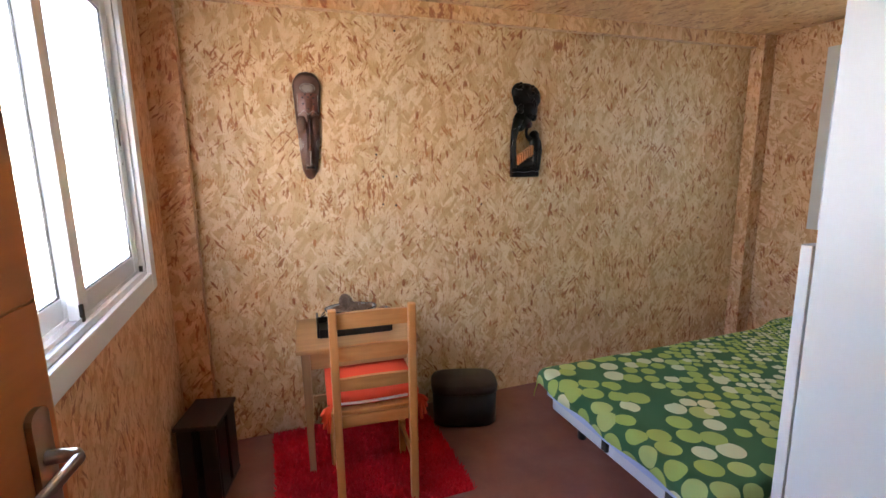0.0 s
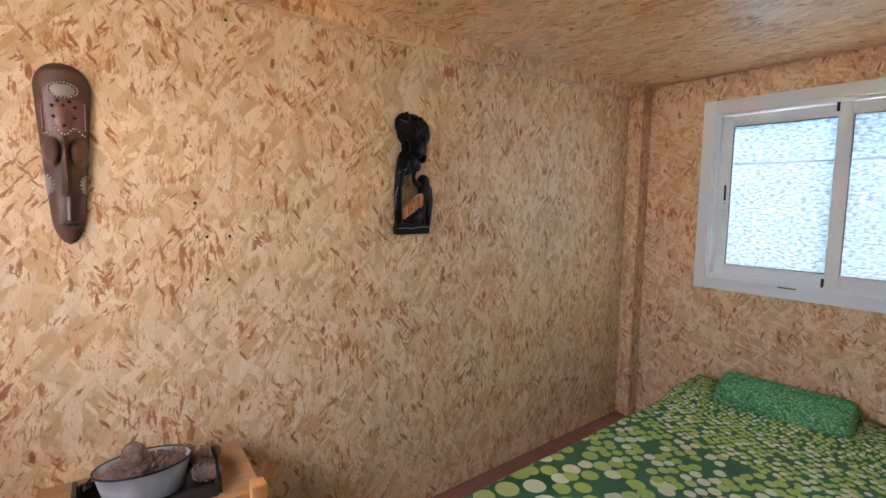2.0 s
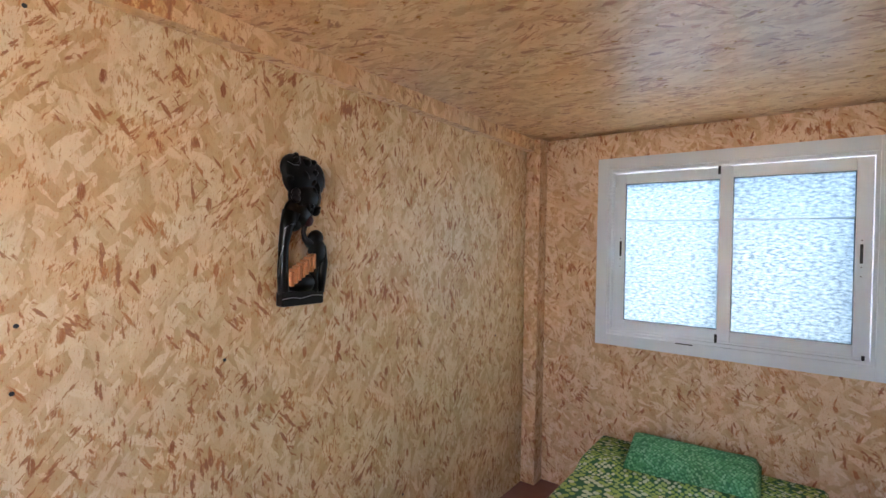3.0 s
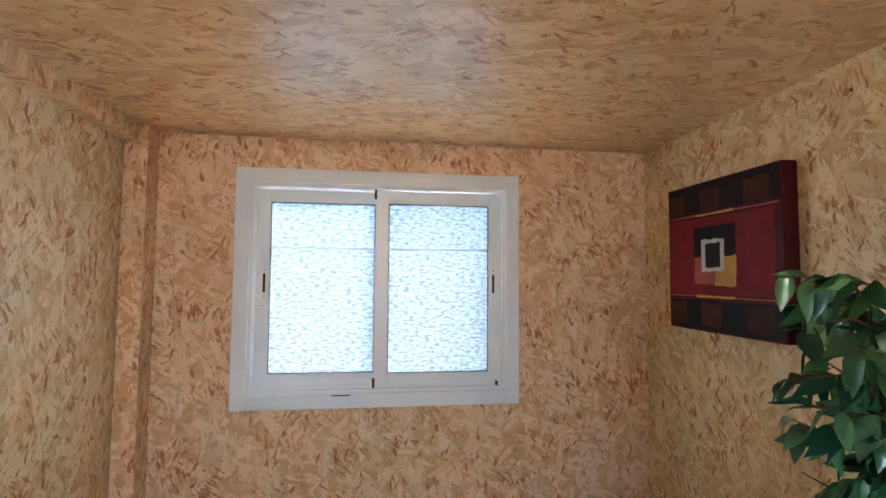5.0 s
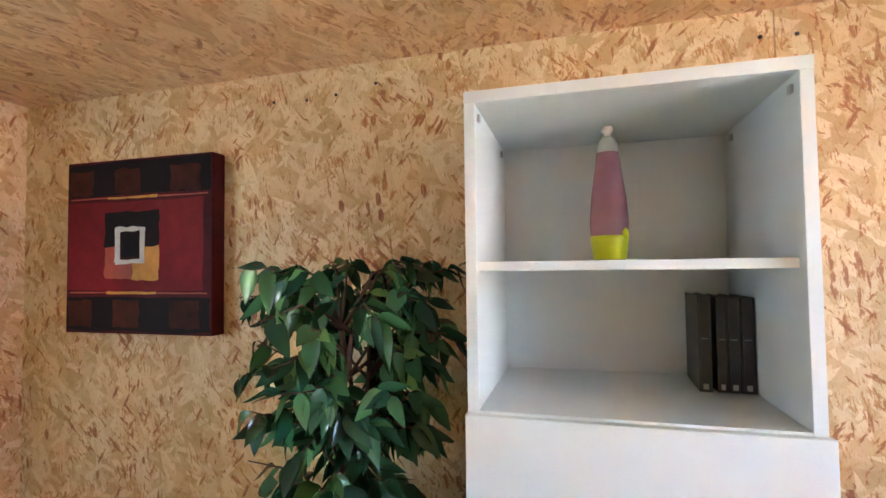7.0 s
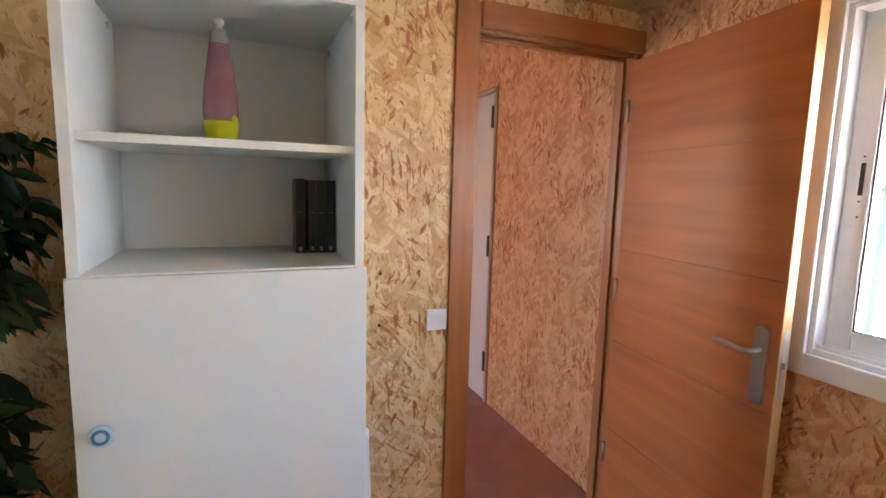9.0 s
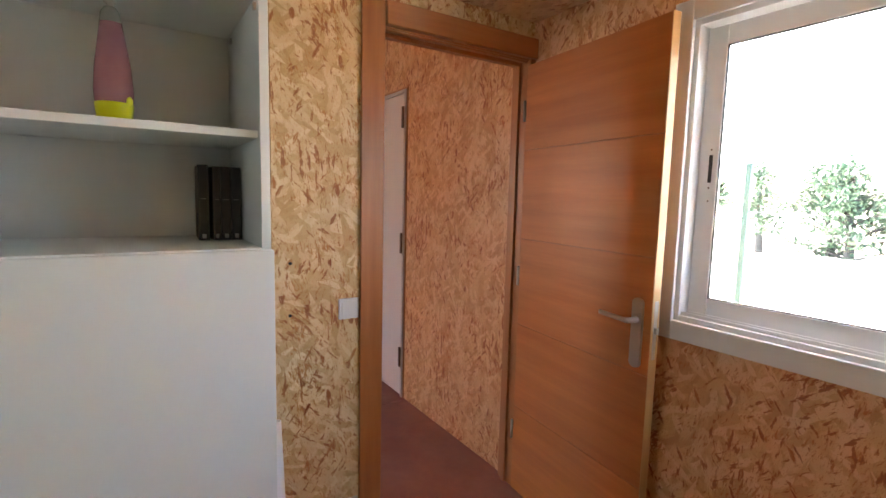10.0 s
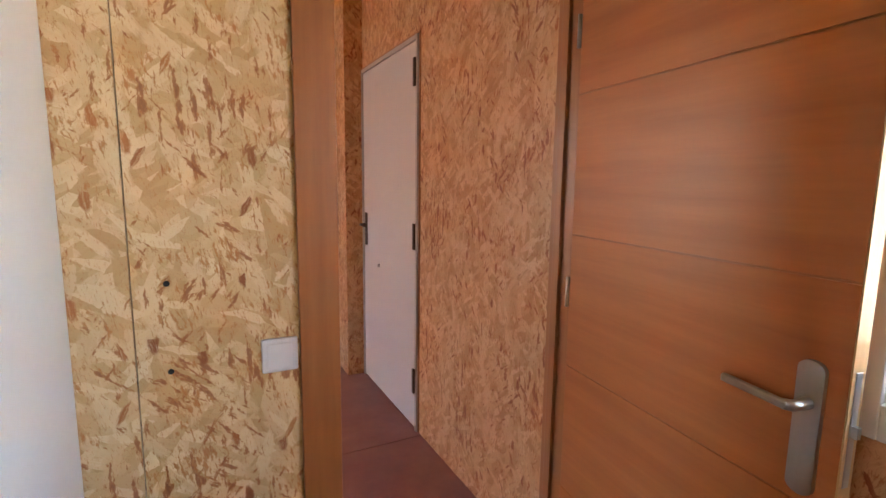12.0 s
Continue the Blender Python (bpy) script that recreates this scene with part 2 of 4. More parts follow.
MASK_RED = plain("red_brown_forehead", (0.155, 0.045, 0.028), 0.4, 0.0, 0.3)
EBONY = plain("polished_ebony", (0.007, 0.006, 0.006), 0.30, 0.0, 0.3, 60, 0.9)
EBONY_RED = plain("dark_red_paint", (0.055, 0.012, 0.016), 0.35, 0.0, 0.3)
EBONY_BAND = plain("orange_wood_bands", (0.52, 0.20, 0.07), 0.4, 0.0, 0.4)
EBONY.node_tree.nodes["Principled BSDF"].inputs["Specular IOR Level"].default_value = 0.25
MASK_WOOD.node_tree.nodes["Principled BSDF"].inputs["Specular IOR Level"].default_value = 0.3
EBONY_LINE = plain("grey_incised_lines", (0.28, 0.28, 0.30), 0.6)

k = Mat("clear_window_glass", 0.0, color=(1, 1, 1))
k.b.inputs["Transmission Weight"].default_value = 1.0
k.b.inputs["IOR"].default_value = 1.45
GLASS = k.m
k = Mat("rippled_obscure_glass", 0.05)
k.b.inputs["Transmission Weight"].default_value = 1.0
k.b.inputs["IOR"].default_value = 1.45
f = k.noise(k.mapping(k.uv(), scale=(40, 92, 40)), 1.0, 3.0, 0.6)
# light and dark of the ripples' refraction, put into the tint
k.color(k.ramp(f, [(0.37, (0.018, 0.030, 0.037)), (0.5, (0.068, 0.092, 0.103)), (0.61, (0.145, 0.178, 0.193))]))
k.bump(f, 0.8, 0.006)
# the cast ripples scatter most of the daylight; their bright and dark is coloured in
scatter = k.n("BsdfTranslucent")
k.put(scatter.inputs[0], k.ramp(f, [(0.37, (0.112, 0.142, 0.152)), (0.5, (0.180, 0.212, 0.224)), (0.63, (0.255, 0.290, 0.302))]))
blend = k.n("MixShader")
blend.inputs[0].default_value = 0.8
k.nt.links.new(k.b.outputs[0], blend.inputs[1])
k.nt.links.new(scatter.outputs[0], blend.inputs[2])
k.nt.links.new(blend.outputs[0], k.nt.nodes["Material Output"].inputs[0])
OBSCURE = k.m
k = Mat("violet_lamp_liquid", 0.04, color=(0.62, 0.30, 0.42))
k.b.inputs["Transmission Weight"].default_value = 0.55
k.b.inputs["IOR"].default_value = 1.2
k.color(k.ramp(k.noise(k.obj(), 12.0), [(0.3, (0.56, 0.29, 0.36)), (0.7, (0.66, 0.37, 0.45))]))
VIOLET = k.m


# spotted bedspread: dots that shrink from foot to head
def dots(name, bands, ground, lights):
    k = Mat(name, 0.85)
    uv = k.uv()
    g1, g2 = ground
    col = k.mix(k.noise(uv, 6.0, 3.0), g1, g2)
    for x0, x1, cell in bands:
        v = k.n("TexVoronoi", voronoi_dimensions="2D")
        v.inputs["Scale"].default_value = 1 / cell
        v.inputs["Randomness"].default_value = 0.48
        k.put(v.inputs["Vector"], k.mapping(uv, rot=(0, 0, 0.5)))
        back = k.mapping(v.outputs["Position"], rot=(0, 0, -0.5))
        s = k.n("SeparateXYZ")
        k.put(s.inputs[0], back)
        sc = k.n("SeparateColor")
        k.put(sc.inputs[0], v.outputs["Color"])
        inside = k.math("LESS_THAN", v.outputs["Distance"], k.mixf(sc.outputs[2], 0.41, 0.50))
        ok = k.math("MULTIPLY", k.math("GREATER_THAN", s.outputs[0], x0), k.math("LESS_THAN", s.outputs[0], x1))
        ok = k.math("MULTIPLY", ok, k.math("GREATER_THAN", sc.outputs[1], 0.12))
        c = k.ramp(sc.outputs[0], [(0.0, lights[0]), (0.45, lights[1]), (0.68, lights[2])], "CONSTANT")
        col = k.mix(k.math("MULTIPLY", inside, ok), col, c)
    k.color(col)
    k.bump(k.noise(uv, 700.0, 2.0), 0.15, 0.0005)
    return k.m


GREENS = ((0.034, 0.118, 0.044), (0.052, 0.155, 0.062))
LIMES = ((0.36, 0.47, 0.11), (0.42, 0.52, 0.17), (0.62, 0.66, 0.42))
SPREAD = dots("green_dotted_cotton", [(0.9, 1.66, 0.100), (1.66, 2.02, 0.075), (2.02, 2.42, 0.052), (2.42, 2.78, 0.034), (2.78, 3.6, 0.020)], GREENS, LIMES)
PILLOW = dots("green_speckled_cotton", [(-9, 9, 0.013)], ((0.045, 0.19, 0.075), (0.065, 0.23, 0.095)), ((0.16, 0.42, 0.19), (0.25, 0.52, 0.27), (0.10, 0.32, 0.13)))

k = Mat("glossy_leaf", 0.24)
o = k.n("ObjectInfo").outputs["Random"]
g = k.n("NewGeometry").outputs["Random Per Island"]
f = k.math("FRACT", k.math("ADD", o, g))
c = k.ramp(f, [(0.0, (0.015, 0.055, 0.030)), (0.55, (0.032, 0.108, 0.050)), (0.85, (0.072, 0.195, 0.072)), (1.0, (0.16, 0.32, 0.10))])
k.color(k.mix(k.math("MULTIPLY", k.noise(k.obj(), 40.0), 0.3), c, (0.02, 0.06, 0.03)))
LEAF = k.m
TREE_LEAF = plain("pine_foliage", (0.050, 0.095, 0.062), 0.8, 0.0, 0.4)
k = Mat("pale_sandy_ground", 0.95)
c = k.ramp(k.noise(k.obj(), 0.35, 6.0, 0.6), [(0.3, (0.36, 0.31, 0.25)), (0.7, (0.46, 0.41, 0.34))])
k.color(c)
k.bump(k.noise(k.obj(), 9.0, 5.0), 0.4, 0.03)
SAND = k.m
RENDERED = plain("grey_white_rendered_wall", (0.50, 0.53, 0.56), 0.9, 0.0, 0.05, 30, 0.3)
FENCE = plain("green_fence_steel", (0.006, 0.032, 0.026), 0.5, 0.2)
TREE_BARK = plain("grey_tree_bark", (0.035, 0.036, 0.034), 0.9, 0.0, 0.3)
k = Mat("translucent_white_rail")
tr = k.n("BsdfTranslucent")
tr.inputs[0].default_value = (0.44, 0.47, 0.48, 1)
k.nt.links.new(tr.outputs[0], k.nt.nodes["Material Output"].inputs[0])
RAIL = k.m
RED_PAINT = plain("red_hydrant_paint", (0.45, 0.04, 0.03), 0.5)


# ---- building helpers ----
def box(bm, lo, hi, bevel=0.0, idx=0, m=None):
    r = bmesh.ops.create_cube(bm, size=1.0)
    vs = r["verts"]
    c = [(a + b) / 2 for a, b in zip(lo, hi)]
    d = [b - a for a, b in zip(lo, hi)]
    for v in vs:
        v.co = Vector((c[0] + v.co.x * d[0], c[1] + v.co.y * d[1], c[2] + v.co.z * d[2]))
    fs = set(f for v in vs for f in v.link_faces)
    for f in fs:
        f.material_index = idx
    if bevel:
        es = list(set(e for v in vs for e in v.link_edges))
        r = bmesh.ops.bevel(bm, geom=es, offset=bevel, segments=2, affect="EDGES", profile=0.5)
        vs = list(set(v for f in r["faces"] for v in f.verts) | set(v for v in vs if v.is_valid))
        for f in r["faces"]:
            f.material_index = idx
    if m is not None:
        bmesh.ops.transform(bm, matrix=m, verts=[v for v in vs if v.is_valid])
    return vs


def lathe(bm, prof, seg=24, sx=1.0, sy=1.0, at=(0, 0, 0), idx=0, smooth=True):
    """Turn (radius, height) pairs about z."""
    rings = []
    for r, z in prof:
        if r < 1e-5:
            rings.append([bm.verts.new((at[0], at[1], at[2] + z))])
        else:
            rings.append([bm.verts.new((at[0] + sx * r * math.cos(2 * math.pi * i / seg), at[1] + sy * r * math.sin(2 * math.pi * i / seg), at[2] + z)) for i in range(seg)])
    for a, b in zip(rings, rings[1:]):
        for i in range(seg):
            j = (i + 1) % seg
            if len(a) == 1 and len(b) > 1:
                f = bm.faces.new((a[0], b[j], b[i]))
            elif len(b) == 1 and len(a) > 1:
                f = bm.faces.new((a[i], a[j], b[0]))
            elif len(a) > 1:
                f = bm.faces.new((a[i], a[j], b[j], b[i]))
            else:
                continue
            f.smooth, f.material_index = smooth, idx


def tube(bm, pts, rad, seg=8, idx=0):
    """A round bar along points; rad is one radius or one for each point."""
    pts = [Vector(p) for p in pts]
    rad = rad if isinstance(rad, (list, tuple)) else [rad] * len(pts)
    rings = []
    for i, p in enumerate(pts):
        d = (pts[min(i + 1, len(pts) - 1)] - pts[max(i - 1, 0)]).normalized()
        a = d.orthogonal().normalized() if i == 0 else (rings_a - d * rings_a.dot(d)).normalized()
        rings_a = a
        b = d.cross(a)
        rings.append([bm.verts.new(p + (a * math.cos(2 * math.pi * j / seg) + b * math.sin(2 * math.pi * j / seg)) * rad[i]) for j in range(seg)])
    for a, b in zip(rings, rings[1:]):
        for j in range(seg):
            f = bm.faces.new((a[j], a[(j + 1) % seg], b[(j + 1) % seg], b[j]))
            f.smooth, f.material_index = True, idx
    for ring in (rings[0][::-1], rings[-1]):
        bm.faces.new(ring).material_index = idx


def ball(bm, c, r, seg=16, rings=10, idx=0, rot=None):
    r = r if isinstance(r, (tuple, list)) else (r, r, r)
    m = Matrix.Translation(c) @ (rot or Matrix()) @ Matrix.Diagonal((*r, 1))
    vs = bmesh.ops.create_uvsphere(bm, u_segments=seg, v_segments=rings, radius=1.0, matrix=m)["verts"]
    for f in set(f for v in vs for f in v.link_faces):
        f.smooth, f.material_index = True, idx


def prism(bm, outline, y0, y1, idx=0):
    """An upright outline of (x, z) made thick from y0 to y1."""
    a = [bm.verts.new((x, y0, z)) for x, z in outline]
    b = [bm.verts.new((x, y1, z)) for x, z in outline]
    n = len(a)
    fs = [bm.faces.new(a), bm.faces.new(b[::-1])] + [bm.faces.new((a[i], b[i], b[(i + 1) % n], a[(i + 1) % n])) for i in range(n)]
    for f in fs:
        f.material_index = idx


def finish(name, bm, mats):
    bmesh.ops.recalc_face_normals(bm, faces=bm.faces)
    uv = bm.loops.layers.uv.new("UVMap")
    for f in bm.faces:
        n = f.normal
        ax = max(range(3), key=lambda i: abs(n[i]))
        i, j = ((1, 2), (0, 2), (0, 1))[ax]
        for lp in f.loops:
            lp[uv].uv = (lp.vert.co[i], lp.vert.co[j])
    me = bpy.data.meshes.new(name)
    bm.to_mesh(me)
    bm.free()
    for m in mats if isinstance(mats, (list, tuple)) else [mats]:
        me.materials.append(m)
    return me


def part(name, bm, material, parent=None, label="", m=None):
    ob = new(name, finish(name, bm, material))
    ob.parent = parent
    if m is not None:
        ob.matrix_basis = m
    return tagged(ob, label)


def thing(name, m, label, category, group=""):
    ob = new(name)
    ob.empty_display_size = 0.05
    ob.matrix_basis = m
    return tagged(ob, label, category, group)


def B():
    return bmesh.new()


def boxes(*items, bevel=0.0):
    bm = B()
    for it in items:
        box(bm, it[0], it[1], it[2] if len(it) > 2 else bevel)
    return bm


def setting(name, bm, mat, label):
    return tagged(part(name, bm, mat), label, name.split("_")[0], kind="structure")

# ---- the large structure ----
XW, XE, YN, YS, ZC = -0.43, 3.275, 2.64, 0.197, 2.195
ZH = 2.75                                   # hall ceiling
YH = 0.10                                   # hall face of the south wall
# window A in the west wall, window B in the east wall: outer trim
A0, A1, AZ0, AZ1 = 0.885, 2.228, 0.945, 2.060
B0, B1, BZ0, BZ1 = 0.872, 2.207, 0.942, 2.047
T = 0.05                                    # trim overlap on the wall
DX0, DX1, DZ = -0.40, 0.317, 2.032          # door opening

setting("floor", boxes(((XW - .1, -0.955, -0.12), (XE + .1, YN + .1, 0.0)), ((XW - .1, -4.1, -0.12), (2.6, -0.961, 0.0))), FLOOR, "smooth red-brown screed floor with faint blotches")
setting("ceiling", boxes(((XW - .1, YH, ZC), (XE + .1, YN + .1, ZC + .1))), OSB_C, "flat ceiling of strand board")
setting("ceiling_hall", boxes(((XW - .1, -4.1, ZH), (2.6, YS, ZH + .1))), OSB_C, "higher hall ceiling of strand board")
setting("wall_north", boxes(((XW - .1, YN, -.1), (XE + .1, YN + .1, ZC))), OSB_N, "strand board wall with mask and carving")


def holed(lo, hi, hole, axis):
    """Boxes round one rectangular hole; axis is the wall's long axis."""
    (h0, h1), (z0, z1) = hole
    bm = B()
    for a0, a1, b0, b1 in ((lo[axis], h0, lo[2], hi[2]), (h1, hi[axis], lo[2], hi[2]), (h0, h1, lo[2], z0), (h0, h1, z1, hi[2])):
        l, h = list(lo), list(hi)
        l[axis], h[axis], l[2], h[2] = a0, a1, b0, b1
        if a1 > a0 and b1 > b0:
            box(bm, l, h)
    return bm


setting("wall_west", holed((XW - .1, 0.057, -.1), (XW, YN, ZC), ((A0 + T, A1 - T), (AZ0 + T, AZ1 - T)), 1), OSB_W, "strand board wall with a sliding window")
setting("wall_east", holed((XE, YS, -.1), (XE + .1, YN, ZC), ((B0 + T, B1 - T), (BZ0 + T, BZ1 - T)), 1), OSB_E, "strand board wall with an obscured window")
setting("wall_south", boxes(((0.730, YH, -.1), (XE, YS, ZC)), ((0.33, YH, -.1), (0.7275, YS, ZC)), ((DX0 - .012, YH, DZ + .012), (0.33, YS, ZC)), ((XW, YH, -.1), (DX0 - .012, YS, ZC)),
                            ((XW, YH, ZC), (XE + .1, YH + .09, ZH))), OSB_S, "strand board wall with a doorway")
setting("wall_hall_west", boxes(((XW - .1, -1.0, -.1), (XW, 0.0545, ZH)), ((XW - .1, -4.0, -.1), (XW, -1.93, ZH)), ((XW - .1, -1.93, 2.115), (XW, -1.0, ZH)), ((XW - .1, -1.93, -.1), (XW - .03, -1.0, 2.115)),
                                ((XW - .1, .0545, ZC), (XW, YS, ZH))), OSB_H, "strand board hall wall, coloured for dim warm light, beside a white door")
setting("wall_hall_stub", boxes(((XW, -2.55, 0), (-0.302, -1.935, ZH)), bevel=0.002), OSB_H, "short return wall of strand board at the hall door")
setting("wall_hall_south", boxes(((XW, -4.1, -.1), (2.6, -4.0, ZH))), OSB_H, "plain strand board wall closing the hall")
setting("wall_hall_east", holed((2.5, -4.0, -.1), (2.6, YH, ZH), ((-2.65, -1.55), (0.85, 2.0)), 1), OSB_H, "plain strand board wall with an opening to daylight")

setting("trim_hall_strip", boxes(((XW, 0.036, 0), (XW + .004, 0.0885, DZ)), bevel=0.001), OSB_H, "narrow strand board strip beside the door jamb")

# boxed posts in the two north corners and the boxed beam along the wall head
setting("trim_post_east", boxes(((3.165, 2.545, 0), (XE, YN, ZC - .0)), bevel=0.002), OSB_E, "strand board casing round a corner post")
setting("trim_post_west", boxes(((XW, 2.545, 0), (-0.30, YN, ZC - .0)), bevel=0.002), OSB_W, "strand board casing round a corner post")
setting("trim_beam", boxes(((-0.30, 2.585, 2.12), (3.165, YN, ZC)), bevel=0.002), OSB_C, "strand board casing of the wall head beam")

# ground, sky-lit yard and neighbouring wall
gb = B()
bmesh.ops.create_grid(gb, x_segments=40, y_segments=40, size=600)
gr = setting("ground", gb, SAND, "pale sunlit sandy ground reaching the horizon")
gr.matrix_basis = pose(0, 0, -0.25)
setting("wall_yard", boxes(((4.7, -4, -.3), (4.9, 7, 1.88)), ((4.62, -4, 1.88), (4.9, 7, 1.93)), ((4.7, -4, 1.93), (4.9, 7, 2.40))), RENDERED, "white rendered yard wall with a coping ledge")




# the open sky above the yard, standing in the obscured window's opening
wl = new("window_skylight", bpy.data.lights.new("window_skylight", "AREA"))
wl.data.shape, wl.data.size, wl.data.size_y = "RECTANGLE", B1 - B0 - .12, BZ1 - BZ0 - .12
wl.data.energy, wl.data.color = 0.24, (0.86, 0.95, 1.0)
wl.matrix_world = look((XE + .135, (B0 + B1) / 2, (BZ0 + BZ1) / 2), (0, (B0 + B1) / 2, (BZ0 + BZ1) / 2))

# ---- windows ----
def sash(win, x0, x1, z0, z1, y, pane_mat, handle_side):
    """One sliding leaf: rails and stiles, pane, catch and screws."""
    w, d = 0.062, 0.026
    s = part("window_sash", boxes(((x0, y, z0), (x0 + w, y + d, z1)), ((x1 - w, y, z0), (x1, y + d, z1)), ((x0 + w, y + .001, z0), (x1 - w, y + d - .001, z0 + w)), ((x0 + w, y + .001, z1 - w), (x1 - w, y + d - .001, z1)), bevel=0.003), WHITE_ALU, win)
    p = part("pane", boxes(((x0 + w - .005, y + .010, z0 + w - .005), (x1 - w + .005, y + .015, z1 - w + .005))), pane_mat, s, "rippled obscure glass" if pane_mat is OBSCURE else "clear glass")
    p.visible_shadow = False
    if pane_mat is OBSCURE:
        part("glazing_strip", boxes(((x0 + w + .004, y + .0086, .734), (x1 - w - .004, y + .0097, .743))), RAIL, s, "thin white strip across the glass")
    part("gasket", boxes(((x0 + w, y + .004, z0 + w), (x0 + w + .004, y + .0098, z1 - w)), ((x1 - w - .004, y + .004, z0 + w), (x1 - w, y + .0098, z1 - w)),
                         ((x0 + w, y + .004, z0 + w), (x1 - w, y + .0098, z0 + w + .004)), ((x0 + w, y + .004, z1 - w - .004), (x1 - w, y + .0098, z1 - w))), BLACK, s, "thin black rubber gasket")
    hx = x0 + w * .62 if handle_side < 0 else x1 - w * .62
    hz = (z0 + z1) / 2 + .02
    part("catch", boxes(((hx - .006, y - .002, hz - .045), (hx + .006, y + .006, hz + .045)), bevel=0.002), BLACK, s, "black recessed catch")
    for dz in (.062, -.062, -.105):
        bm = B()
        lathe(bm, [(0, 0), (.003, 0), (.003, .002), (0, .002)], 8)
        part("screw", bm, HINGE, s, m=pose(hx, y + .0008, hz + dz, 90))
    return s


def window(name, m, w, h, pane_mat, label, front_right=True):
    win = tagged(thing(name, m, label, "window"), kind="structure")
    t = 0.066
    # flat trim lapping on to the board, mitred look by butted lengths
    part("window_trim", boxes(((0, -.016, 0), (t, 0.0, h)), ((w - t, -.016, 0), (w, 0.0, h)), ((t, -.0155, 0), (w - t, 0.0, t)), ((t, -.0155, h - t), (w - t, 0.0, h)), bevel=0.0025), WHITE_ALU, win)
    i = T + .003
    part("window_frame", boxes(((i, 0.001, i), (i + .028, .095, h - i)), ((w - i - .028, 0.001, i), (w - i, .095, h - i)), ((i + .028, .001, i), (w - i - .028, .095, i + .03)), ((i + .028, .001, h - i - .03), (w - i - .028, .095, h - i)),
                                ((i + .028, .0145, i + .03), (w - i - .028, .0175, i + .042)), ((i + .028, .0475, i + .03), (w - i - .028, .0505, i + .042)), bevel=0.0015), WHITE_ALU, win)
    a, b, mid = i + .03, w - i - .03, w / 2
    ya, yb = (.019, .051) if front_right else (.051, .019)
    sash(win, mid - .030, b, i + .033, h - i - .033, ya, pane_mat, 1)
    sash(win, a, mid + .030, i + .033, h - i - .033, yb, pane_mat, -1)
    x = mid - .030 if front_right else mid + .030
    for z in (i + .030, h - i - .075):
        part("brush_seal", boxes(((x - .008, .010, z), (x + .004, .0185, z + .045)), bevel=0.001), BLACK, win, "black brush seal")
    if pane_mat is OBSCURE:
        part("drain_cap", boxes(((w * .335, -.0172, t + .002 - .012), (w * .335 + .085, -.0158, t - .004)), bevel=0.0005), BLACK, win, "black drain slot")
    part("stop", boxes(((b - .03, .004, i + .031), (b - .018, .014, i + .052))), BLACK, win, "small black stop")
    return win


window("window_1", pose(XW, A0, AZ0, 0, 0, 90), A1 - A0, AZ1 - AZ0, GLASS, "white aluminium sliding window with clear panes")
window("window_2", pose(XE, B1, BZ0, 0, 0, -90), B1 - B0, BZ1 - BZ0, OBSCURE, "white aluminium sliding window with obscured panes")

# ---- door of the room ----
cas = tagged(thing("door_frame", pose(0, 0, 0), "varnished reddish wooden door casing", "door frame"), kind="structure")
part("casing", boxes(((DX1, YS, 0), (DX1 + .092, YS + .016, DZ + .086)), bevel=0.003), FRAME_WOOD, cas)
part("casing", boxes(((XW + .001, YS, 0), (DX0 - .001, YS + .016, DZ)), bevel=0.002), FRAME_WOOD, cas)
part("head_casing", boxes(((XW + .001, YS, DZ), (DX1 - .001, YS + .030, DZ + .086)), bevel=0.003), FRAME_WOOD_X, cas)
part("jamb", boxes(((DX1, YH - .01, 0), (DX1 + .012, YS - .0005, DZ + .011)), ((DX1 - .012, YH + .02, 0), (DX1, YH + .05, DZ)), bevel=0.002), FRAME_WOOD, cas)
part("jamb", boxes(((DX0 - .011, YH - .01, 0), (DX0, YS - .0005, DZ + .011)), ((DX0, YH + .02, 0), (DX0 + .012, YH + .05, DZ)), bevel=0.002), FRAME_WOOD, cas)
part("head_jamb", boxes(((DX0 + .0005, YH - .01, DZ - .006), (DX1 - .0005, YS - .0005, DZ + .011)), ((DX0 + .012, YH + .02, DZ - .022), (DX1 - .012, YH + .05, DZ - .006)), ((DX0 + .0005, YS - .02, DZ - .012), (DX1 - .0005, YS - .006, DZ - .0055)), bevel=0.002), FRAME_WOOD_X, cas)

# leaf: local x from hinge to lock, y towards the wall, z up
leaf = tagged(thing("door_1", pose(-0.386, 0.208, 0.008, 0, 0, 84.1), "reddish varnished wooden door with four grooves, standing open", "door"), kind="structure")
LW, LH, LT = 0.745, 1.995, 0.035
core = part("core", boxes(((0.001, .004, 0.001), (LW - .003, LT - .002, LH - .001))), FRAME_WOOD_X, leaf)
zs = [0.0, 0.415, 0.817, 1.219, 1.621, LH]
for z0, z1 in zip(zs, zs[1:]):
    part("panel", boxes(((0, 0, z0 + .002), (LW - .003, .004, z1 - .002)), bevel=0.0012), DOOR_WOOD, leaf)
part("lock_edge", boxes(((LW - .003, 0.0005, 0), (LW, LT, LH)), bevel=0.0008), EDGE_PINE, leaf, "pale pine lock edge")
part("latch_plate", boxes(((LW, .009, .875), (LW + .0015, .025, 1.075)), ((LW + .0005, .012, .965), (LW + .011, .022, .985)), bevel=0.0007), STEEL, leaf, "steel latch plate")
pl = B()
